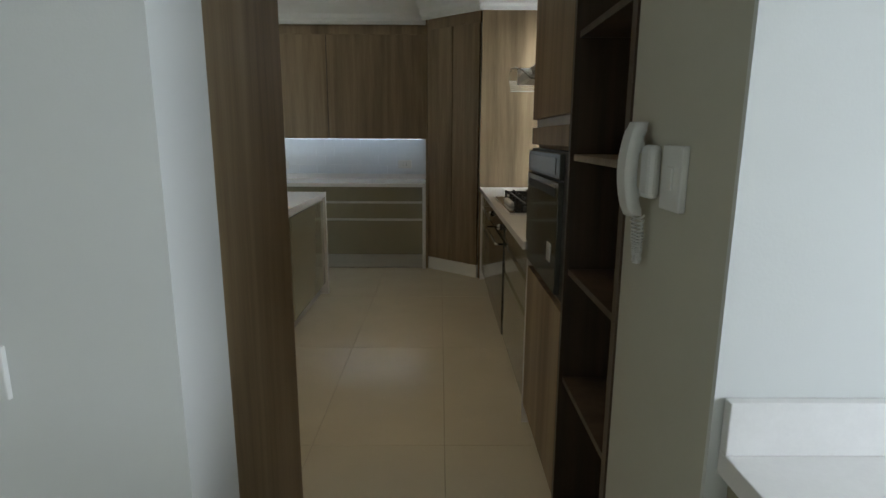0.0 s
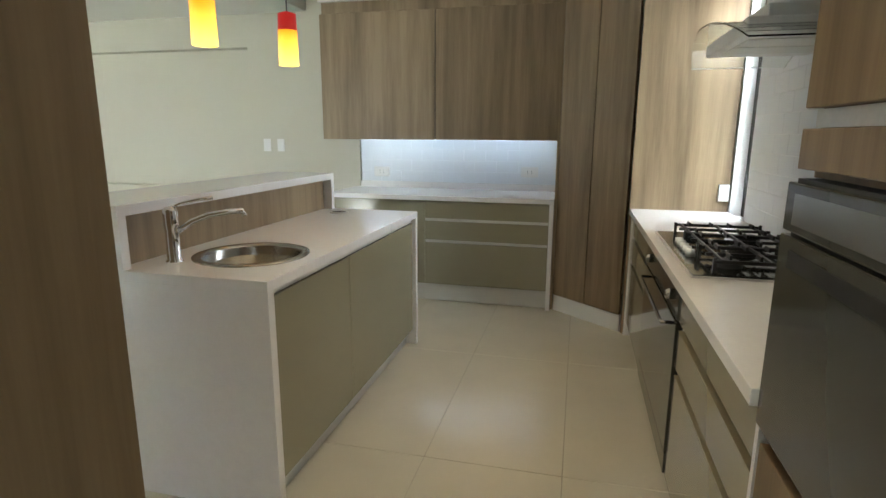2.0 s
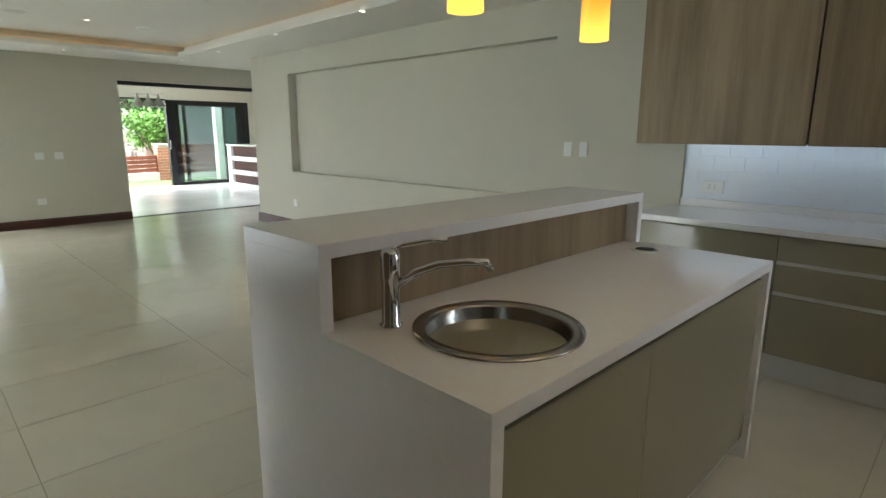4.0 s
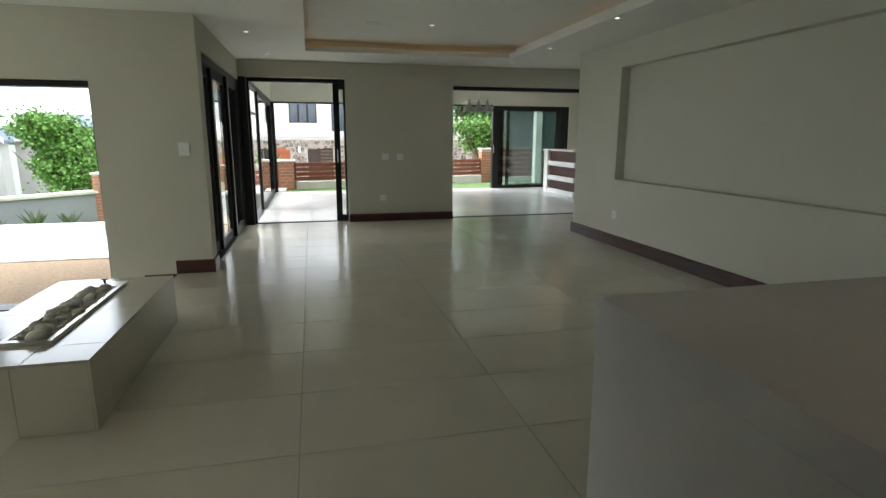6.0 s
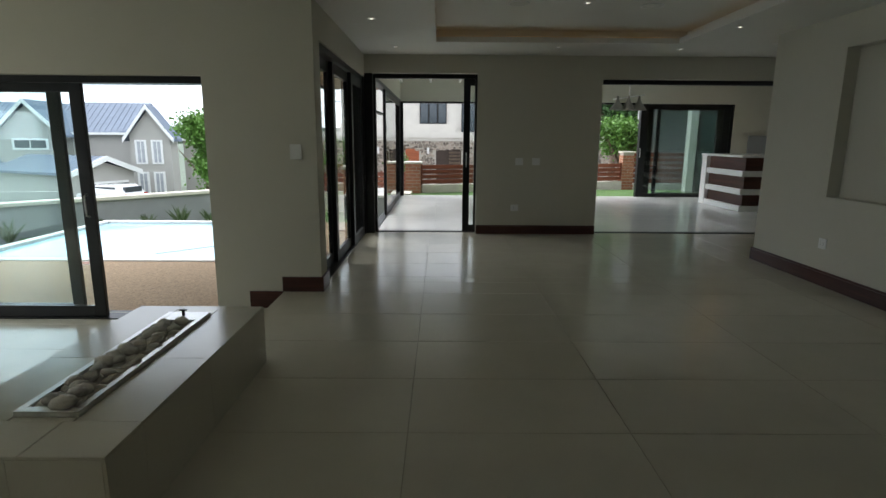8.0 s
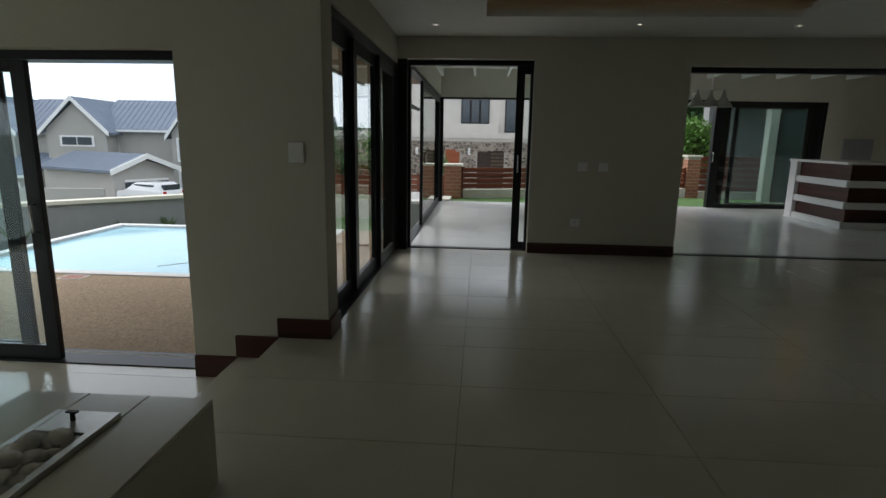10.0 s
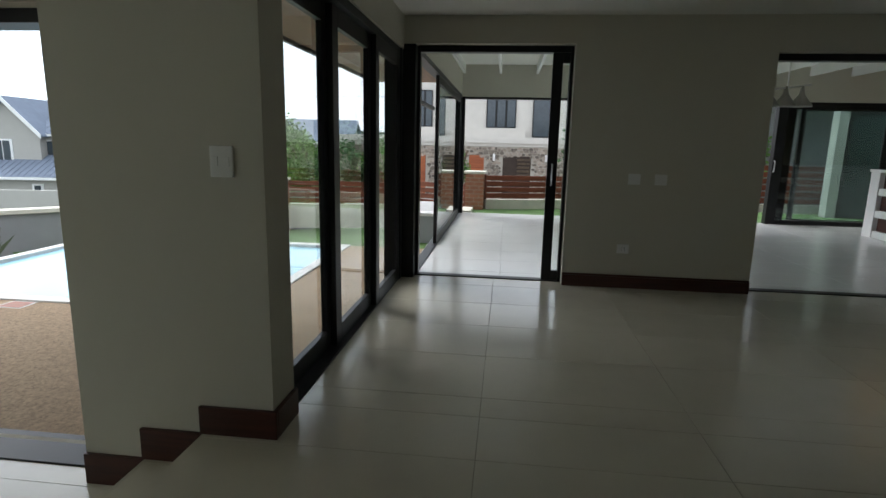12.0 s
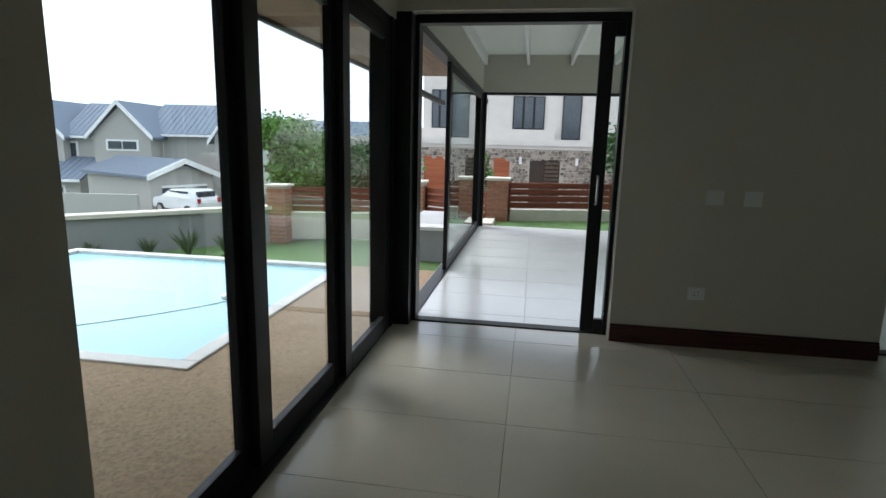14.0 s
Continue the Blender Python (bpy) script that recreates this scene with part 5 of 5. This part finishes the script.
def tree(x, y, z, h, radii, count, size, seed, mat, label):
    t = thing("tree", (x, y, z), label, "tree")
    bm = bmesh.new()
    r = random.Random(seed)
    cyl(bm, (x, y, z), (x, y, z + h * 0.55), 0.16, 0.1, 10)
    for _ in range(7):
        a = r.uniform(0, 6.28)
        cyl(bm, (x, y, z + h * r.uniform(0.3, 0.55)), (x + math.cos(a) * radii[0] * 0.6, y + math.sin(a) * radii[1] * 0.6, z + h * r.uniform(0.6, 0.9)), 0.06, 0.02, 6)
    part("trunk", bm, BARK, t)
    part("crown", leaves(bmesh.new(), (x, y, z + h * 0.68), radii, count, size, seed), mat, t)


# ---- far buildings, laid out along the view over the pool ----
EYE_PT, YAW = Vector((-5.87, 2.37, 0)), math.atan2(-0.155, -0.988)
FAR = Matrix.Translation(EYE_PT) @ Matrix.Rotation(YAW, 4, "Z")


def fp(u, d):
    """Plan place, u metres to the right of the line of view and d metres along it."""
    p = FAR @ Vector((d, -u, 0))
    return p.x, p.y


def far_box(u0, u1, d0, d1, z0, z1, turn=0.0):
    bm = B(d0, d1, -u1, -u0, z0, z1)
    bmesh.ops.transform(bm, matrix=FAR @ Matrix.Translation(((d0 + d1) / 2, -(u0 + u1) / 2, 0)) @ Matrix.Rotation(turn, 4, "Z") @ Matrix.Translation((-(d0 + d1) / 2, (u0 + u1) / 2, 0)), verts=bm.verts)
    return bm


def prism(points, d0, d1, along="d", place=None):
    """A solid with a polygon outline (u, z), between two depths; or (d, z) between two u's."""
    bm = bmesh.new()
    ends = []
    for e in (d0, d1):
        ends.append([bm.verts.new((place or FAR) @ (Vector((e, -p, z)) if along == "d" else Vector((p, -e, z)))) for p, z in points])
    n = len(points)
    for i in range(n):
        bm.faces.new((ends[0][i], ends[0][(i + 1) % n], ends[1][(i + 1) % n], ends[1][i]))
    bm.faces.new(ends[0]), bm.faces.new(ends[1][::-1])
    return bm


def far_window(parent, u0, u1, d, z0, z1, bars=1, mat=None):
    w = part("window", far_box(u0 - 0.12, u1 + 0.12, d - 0.06, d + 0.1, z0 - 0.12, z1 + 0.12), WHITE, parent, "white window surround")
    n = bars + 1
    for i in range(n):
        a, b = u0 + (u1 - u0) * i / n + 0.04, u0 + (u1 - u0) * (i + 1) / n - 0.04
        part("pane", far_box(a, b, d - 0.09, d - 0.055, z0, z1), mat or DARKWIN, w)


def roof_ribs(parent, u0, u1, d0, d1, z0, z1, n):
    """Raised seams running from the eave (d0, z0) up to the ridge (d1, z1)."""
    for i in range(n):
        u = u0 + (u1 - u0) * (i + 0.5) / n
        bm = prism([(d0, z0 + 0.02), (d1, z1 + 0.02), (d1, z1 + 0.05), (d0, z0 + 0.05)], u - 0.015, u + 0.015, "u")
        part("roof_seam", bm, ROOFM, parent)


def gable_house(name, label, u0, u1, d0, d1, zb, ze, za, windows=(), mat=None, place=None):
    """A gable towards the viewer, with its ridge running away."""
    base = (place or FAR) @ Vector((d0, -(u0 + u1) / 2, 0))
    h = thing(name, (base.x, base.y, zb), label, "house")
    um = (u0 + u1) / 2
    part("wall", prism([(u0, zb), (u1, zb), (u1, ze), (um, za - 0.2), (u0, ze)], d0, d1, place=place), mat or GREYHOUSE, h)
    o, k = 0.35, (za - ze) / (um - u0)
    part("roof", prism([(u0 - o, ze - o * k), (um, za), (um, za + 0.16), (u0 - o, ze - o * k + 0.16)], d0 - 0.35, d1, place=place), ROOFM, h)
    part("roof", prism([(u1 + o, ze - o * k), (um, za), (um, za + 0.16), (u1 + o, ze - o * k + 0.16)], d0 - 0.35, d1, place=place), ROOFM, h)
    part("barge_board", prism([(u0 - o, ze - o * k - 0.12), (um, za - 0.12), (um, za + 0.2), (u0 - o, ze - o * k + 0.2)], d0 - 0.42, d0 - 0.35, place=place), WHITE, h, "white barge board")
    part("barge_board", prism([(u1 + o, ze - o * k - 0.12), (um, za - 0.12), (um, za + 0.2), (u1 + o, ze - o * k + 0.2)], d0 - 0.42, d0 - 0.35, place=place), WHITE, h, "white barge board")
    for w in windows:
        far_window(h, *w[:2], d0, *w[2:])
    return h


def side_house(name, label, u0, u1, d0, depth, zb, ze, za, windows=(), seams=16):
    """Its eave towards the viewer, ridge across."""
    h = thing(name, (*fp((u0 + u1) / 2, d0), zb), label, "house")
    part("wall", prism([(d0, zb), (d0 + depth, zb), (d0 + depth, ze), (d0 + depth / 2, za - 0.1), (d0, ze)], u0, u1, "u"), GREYHOUSE, h)
    k = (za - ze) / (depth / 2)
    part("roof", prism([(d0 - 0.4, ze - 0.4 * k), (d0 + depth / 2, za), (d0 + depth / 2, za + 0.15), (d0 - 0.4, ze - 0.4 * k + 0.15)], u0 - 0.3, u1 + 0.3, "u"), ROOFM, h)
    part("roof", prism([(d0 + depth + 0.4, ze - 0.4 * k), (d0 + depth / 2, za), (d0 + depth / 2, za + 0.15), (d0 + depth + 0.4, ze - 0.4 * k + 0.15)], u0 - 0.3, u1 + 0.3, "u"), ROOFM, h)
    part("gutter", far_box(u0 - 0.3, u1 + 0.3, d0 - 0.55, d0 - 0.42, ze - 0.4 * k - 0.05, ze - 0.4 * k + 0.12), WHITE, h, "white gutter")
    roof_ribs(h, u0 - 0.3, u1 + 0.3, d0 - 0.4, d0 + depth / 2, ze - 0.4 * k + 0.13, za + 0.13, seams)
    for w in windows:
        far_window(h, *w[:2], d0, *w[2:])
    return h


BASE = -3.3
gable_house("neighbour_house", "grey rendered double-storey house with a white-edged gable", -24.75, -20.75, 38.8, 47, BASE, 1.6, 3.68, ((-23.75, -21.7, 0.52, 1.05, 1),))
gable_house("neighbour_house", "grey rendered house gable beside a valley roof", -31.2, -26.9, 38.8, 47, BASE, 1.5, 3.75, ((-30.0, -28.9, -0.5, 0.85, 1),))
side_house("neighbour_wing", "grey house link with a blue-grey valley roof", -27.2, -24.5, 39.6, 7, BASE, 1.5, 3.7, ((-26.95, -26.5, -0.3, 0.85, 0),), 9)
side_house("neighbour_wing", "grey house wing with a blue-grey sheet roof", -40, -31.5, 41, 7, BASE, 1.4, 3.8, (), 20)
side_house("neighbour_wing", "grey house wing with a blue-grey sheet roof", -21.9, -16.6, 40.5, 7, BASE, 1.75, 3.8, ((-21.5, -20.85, 0.05, 1.1, 1),), 15)
GARAGE = FAR @ Matrix.Translation((32.6, 15.67, 0)) @ Matrix.Rotation(radians(55.5), 4, "Z")
gar = gable_house("neighbour_garage", "low grey garage with a white-edged gable and open door", -1.95, 1.95, 0, 7.8, BASE, -0.78, 0.0, place=GARAGE)
# a flat dark sheet on the wall paints the doorway's inner shade
for nm, z0, z1, dd, mt, lb in (("doorway_shade_sheet", BASE, -1.5, 0.02, DARKWIN, "dark sheet painting the shade inside the open garage doorway"), ("garage_lintel", -1.5, -1.36, 0.06, WHITE, "white garage door surround")):
    part(nm, prism([(-1.3, z0), (1.5, z0), (1.5, z1), (-1.3, z1)], -dd, 0.0, place=GARAGE), mt, gar, lb)
for i in range(18):
    dd = 0.2 + 0.42 * i
    part("roof_seam", prism([(-2.3, -0.75), (0.0, 0.17), (0.0, 0.2), (-2.3, -0.72)], dd, dd + 0.03, place=GARAGE), ROOFM, gar)
side_house("neighbour_porch", "low grey annexe with a blue-grey roof", -31, -24.8, 37.0, 5, BASE, -1.45, -0.25, ((-26.4, -25.9, -2.9, -2.1, 0),), 16)
four = gable_house("neighbour_house", "grey double-storey gabled house with four white windows", -16.5, -13.75, 39.3, 41.0, BASE, 1.5, 3.4)
for w0, w1, z0, z1 in ((-16.05, -15.5, -0.5, 1.0), (-14.95, -14.4, -0.5, 1.0), (-16.05, -15.5, -2.75, -1.3), (-14.95, -14.4, -2.75, -1.3)):
    far_window(four, w0, w1, 39.3, z0, z1, 1, PALEWIN)
side_house("neighbour_house", "grey house with a dark sheet roof behind the tree", -14.5, -6.0, 45, 7, BASE, 1.3, 3.0, ((-12.6, -12.2, -0.2, 0.8, 0),), 20)
setting("boundary_wall", far_box(-30, -15.9, 28, 28.2, BASE, -1.55), GREYHOUSE, "grey boundary wall of the neighbours", "wall")

# parked car
setting("driveway", far_box(-19, -11.5, 28.3, 32.9, BASE - 0.5, -2.75), material("driveway_paving", (0.3, 0.28, 0.26), 0.9, var=0.2, scale=5), "paved driveway in front of the garage", "road")
car = thing("parked_car", (*fp(-14.4, 30.2), -2.75), "white estate car parked by the garage", "car")


def car_body():
    bm = bmesh.new()
    prof = [(-2.3, 0.35), (2.25, 0.35), (2.3, 0.75), (2.2, 1.0), (1.25, 1.08), (0.55, 1.62), (-1.55, 1.68), (-2.15, 1.12), (-2.3, 0.95)]
    ends = []
    for side, inset in ((-0.9, 0.0), (0.9, 0.0)):
        ends.append([bm.verts.new((px, side * (0.82 if pz > 1.2 else 1.0), pz)) for px, pz in prof])
    n = len(prof)
    for i in range(n):
        bm.faces.new((ends[0][i], ends[0][(i + 1) % n], ends[1][(i + 1) % n], ends[1][i]))
    bm.faces.new(ends[0]), bm.faces.new(ends[1][::-1])
    bmesh.ops.bevel(bm, geom=list(bm.edges), offset=0.07, segments=2, affect="EDGES")
    return bm


CARM = Matrix.Translation((*fp(-14.4, 30.2), -2.75)) @ Matrix.Rotation(YAW + radians(60), 4, "Z") @ Matrix.Scale(0.86, 4)


def on_car(bm):
    bmesh.ops.transform(bm, matrix=CARM, verts=bm.verts)
    return bm


part("body", on_car(car_body()), CARPAINT, car, round_=False)
for s in (-1, 1):
    part("side_window", on_car(B(-1.35, 0.55, s * 0.77 - 0.02, s * 0.77 + 0.02, 1.15, 1.52)), DARKWIN, car, "dark side window")
    part("tail_light", on_car(B(-2.33, -2.2, s * 0.72 - 0.1, s * 0.72 + 0.1, 0.85, 1.15, bevel=0.02)), TAIL, car, "red tail light")
    for px in (-1.4, 1.4):
        wh = part("wheel", on_car(cyl(bmesh.new(), (px, s * 0.8, 0.34), (px, s * 0.98, 0.34), 0.34)), TYRE, car)
        part("rim", on_car(cyl(bmesh.new(), (px, s * 0.96, 0.34), (px, s * 0.99, 0.34), 0.22)), STEEL, wh)
part("rear_window", on_car(B(-2.06, -1.86, -0.62, 0.62, 1.2, 1.55)), DARKWIN, car, "dark rear window")

# house across the lane
HX = -31.0
lane = thing("lane_house", (HX, 4, -1.5), "white double-storey house with a rubble stone base", "house")
part("wall", B(HX - 8, HX, -2.7, 16, -3.0, 5.2), RENDER, lane)
part("parapet", boxes((HX, HX + 1.2, -6, 16, 1.25, 1.4), (HX, HX + 1.28, -6, 16, 1.4, 1.67), (HX, HX + 0.5, -2.7, 3.2, 1.67, 2.09)), RENDER, lane, "white terrace parapet")
part("stone_base", B(HX, HX + 1.15, -6, 16, -3.0, 1.24), MORTAR, lane, "rubble stone base wall")
for y0, y1, z0, z1 in ((1.36, 2.75, 2.11, 3.54), (3.52, 4.33, 1.7, 3.68), (7.5, 9.5, 1.9, 3.6), (-2.3, -1.2, 2.1, 3.8), (-0.05, 0.24, 3.2, 3.42)):
    w = part("window", B(HX, HX + 0.06, y0, y1, z0, z1), ALU, lane, "dark window frame")
    n = 3 if y1 - y0 > 1 else 1
    for i in range(n):
        a = y0 + (y1 - y0) * i / n
        part("pane", B(HX + 0.05, HX + 0.075, a + 0.05, a + (y1 - y0) / n - 0.05, z0 + 0.05, z1 - 0.05), DARKWIN, w)
for y0, y1 in ((-2.4, -1.34), (0.68, 1.36), (-5.5, -4.0)):
    part("garage_door", B(HX + 1.14, HX + 1.2, y0, y1, -3, 0.85), RUSTDOOR, lane, "orange-brown timber door")
gate = part("slatted_gate", B(HX + 1.14, HX + 1.18, 2.22, 3.49, -3, 0.83), GATE, lane, "dark brown slatted gate")
for i in range(7):
    part("gate_slat", B(HX + 1.18, HX + 1.22, 2.87, 3.45, -0.4 + 0.17 * i, -0.3 + 0.17 * i), DARKLAM, gate)
for y in (1.82, 4.18, -0.7):
    part("wall_light", B(HX + 1.15, HX + 1.3, y - 0.06, y + 0.06, 0.6, 0.92, bevel=0.02), COPING, lane, "pale wall light")
rs = random.Random(3)
bm = bmesh.new()
y = -6.0
for row in range(22):
    z = -1.2 + row * 0.109
    y = -6.0 + rs.uniform(-0.1, 0.1)
    while y < 12:
        w = rs.uniform(0.1, 0.25)
        if not any(a - 0.1 < y + w / 2 < b + 0.1 and z < 0.72 for a, b in ((-2.4, -1.34), (0.68, 1.36), (2.22, 3.49), (-5.5, -4.0))):
            yc, zc, xf = y + w / 2, min(z + 0.055 + rs.uniform(-0.035, 0.035), 1.17), HX + 1.16 + rs.uniform(0.01, 0.06)
            spin, n = rs.uniform(0, 6.28), rs.choice((5, 6, 7))
            ring_ = [(yc + math.cos(spin + 6.283 * q / n) * w * 0.54 * rs.uniform(0.8, 1.1), zc + math.sin(spin + 6.283 * q / n) * 0.066 * rs.uniform(0.8, 1.15)) for q in range(n)]
            front = [bm.verts.new((xf, p, q)) for p, q in ring_]
            rear = [bm.verts.new((HX + 1.14, p, q)) for p, q in ring_]
            bm.faces.new(front)
            for q in range(n):
                bm.faces.new((front[q], rear[q], rear[(q + 1) % n], front[(q + 1) % n]))
        y += w
part("rubble_facing", bm, RUBBLE, lane, "uneven rubble stones")["kind"] = "stuff"
setting("lane", B(HX + 1.2, -18.7, -4.5, 40, -4.3, -1.2), material("lane_paving", (0.3, 0.28, 0.26), 0.9, var=0.2, scale=5), "pale paved lane behind the fence", "road")

# trees and shrubs
tree(*fp(-9.3, 31), -3.2, 5.6, (2.3, 2.5, 1.9), 42000, 0.19, 11, LEAF, "bushy green tree beyond the garden wall")
tree(*fp(-6.6, 30), -3.2, 4.6, (1.9, 1.7, 1.5), 12000, 0.15, 17, LEAF, "broad leafy bush beside the tall tree")
tree(*fp(-3.6, 24), -2.8, 4.2, (1.9, 1.6, 1.3), 9000, 0.11, 12, LEAF2, "dark green tree beyond the garden wall")
tree(*fp(-1.2, 30), -3.0, 4.4, (2.2, 2.0, 1.3), 4000, 0.18, 19, LEAF2, "dark green tree down the slope")
tree(-19.8, 8.3, -0.4, 2.65, (0.85, 1.1, 0.85), 6000, 0.1, 13, LEAF, "dense bright green shrub behind the fence")
tree(-23.5, 9.2, -1.0, 6.0, (1.5, 2.3, 1.7), 8000, 0.16, 14, LEAF2, "dark green tree above the fence")
tree(-18.6, 1.15, -0.8, 2.3, (0.35, 0.4, 0.45), 700, 0.09, 15, LEAF, "young green tree by the brick pillar")
tree(-19.0, -0.9, -0.9, 2.6, (0.5, 0.6, 0.6), 900, 0.1, 16, LEAF, "young green tree by the fence")
tree(-21.5, 5.0, -0.8, 3.2, (0.8, 0.9, 0.7), 1500, 0.14, 18, LEAF2, "dark green shrub in front of the stone wall")


def aloe(x, y, z, size, seed):
    p = thing("garden_plant", (x, y, z), "spiky green garden plant by the wall", "plant", "plants along the garden wall")
    r = random.Random(seed)
    bm = bmesh.new()
    for _ in range(34):
        a, t = r.uniform(0, 6.28), r.uniform(0.1, 0.6)
        L = size * r.uniform(0.6, 1.1)
        d = Vector((math.cos(a) * t, math.sin(a) * t, 1)).normalized()
        s = d.cross(Vector((0, 0, 1))).normalized() * size * 0.035
        b0 = Vector((x, y, z))
        m1 = b0 + d * L * 0.55
        e = b0 + d * L + Vector((math.cos(a), math.sin(a), -0.3)) * L * 0.15
        q = [bm.verts.new(v) for v in (b0 - s, b0 + s, m1 + s * 1.6, e, m1 - s * 1.6)]
        bm.faces.new(q)
    part("leaves", bm, SAGE, p)


for x, y, s, k in ((-14.65, -3.68, 0.56, 1), (-14.95, -3.12, 0.46, 2), (-14.55, -4.4, 0.36, 3), (-14.1, -5.15, 0.34, 5), (-12.4, -6.0, 0.55, 4)):
    aloe(x, y, -0.75, s, k)

# distant hills
bm = bmesh.new()
prev = None
rh = random.Random(2)
for i in range(61):
    a = radians(100 + 180 * i / 60)
    p = Vector((math.cos(a) * 420 - 5, math.sin(a) * 420, 0))
    z = 9 + 6 * noise.noise(Vector((i * 0.21, 0, 3))) + rh.uniform(-0.6, 0.6)
    v = (bm.verts.new((p.x, p.y, -5)), bm.verts.new((p.x, p.y, z)))
    if prev:
        bm.faces.new((prev[0], v[0], v[1], prev[1]))
    prev = v
solid("distant_hills", bm, HEDGE, "hazy green hills on the horizon", "hills", kind="structure")

# ---- floor tiles and splashback tiles ----
ROWS_K = (-3.0, -1.45, -0.26, 0.93, 2.12, 3.29, 4.48, 5.67, 6.15)
ROWS_L = (STEP_1, 2.3, 3.36, 4.55, 5.74, NICHE_Y)
pave(floor, -1.808, 3.2, ROWS_K[3:], 0.0)
pave(floor, -1.4, 3.0, ROWS_K[:4], 0.0)
pave(floor, -6.96, -1.808, ROWS_L, 0.0)
pave(floor, -9.858, -6.96, (1.362, *ROWS_L[1:]), 0.0)
pave(floor, -9.858, -8.12, (NICHE_Y, 6.93, 8.2), 0.0)
pave(step_base, COL_X, -1.95, (STEP_2 + 0.003, STEP_1 - 0.012), STEP_Z)
pave(low_floor, COL_X - 0.1, -1.6, (-4.4, -2.9, -1.7, -0.5, STEP_2 - 0.012), LOW_Z)
pave(patio_floor, PXW - 0.1, -9.962, (1.5, 2.36, 3.55, 4.74, 5.93, 7.12, 8.31, 9.5, 11.0), 0.0, PATIO_TILE_DAYLIT)
# risers
for z0, z1, y in ((STEP_Z, -0.003, STEP_1 - 0.012), (LOW_Z, STEP_Z - 0.003, STEP_2 - 0.012)):
    x = COL_X
    while x < -1.96:
        x1 = min(x + 1.192, -1.95)
        part("riser_tile", B(x + 0.001, x1 - 0.001, y, y + 0.012, z0 + 0.001, z1), TILE, step_base)
        x = x1
splash = setting("splashback", B(-1.445, 0.405, 6.158, 6.17, 0.9, 1.345), WHITE, "white tiled splashback", "splashback")
for r in range(5):
    z = 0.956 + 0.1 * r
    for i in range(-1, 10):
        x0 = max(-1.444, -1.444 + 0.2 * i + (0.1 if r % 2 else 0))
        x1 = min(0.404, -1.444 + 0.2 * (i + 1) + (0.1 if r % 2 else 0))
        if x1 - x0 > 0.02:
            part("wall_tile", B(x0 + 0.0005, x1 - 0.0005, 6.15, 6.158, z + 0.0005, min(z + 0.0995, 1.344), bevel=0.0004), SPLASH, splash)
splash2 = setting("splashback_hob", B(1.542, 1.55, 2.35, 4.72, 0.9, 2.3), WHITE, "white tiled wall behind the hob", "splashback")
for r in range(14):
    z = 0.902 + 0.1 * r
    for i in range(-1, 12):
        y0 = max(2.352, 2.352 + 0.2 * i + (0.1 if r % 2 else 0))
        y1 = min(4.718, 2.352 + 0.2 * (i + 1) + (0.1 if r % 2 else 0))
        if y1 - y0 > 0.02:
            part("wall_tile", B(1.534, 1.542, y0 + 0.0005, y1 - 0.0005, z, z + 0.099, bevel=0.0008), SPLASH, splash2)
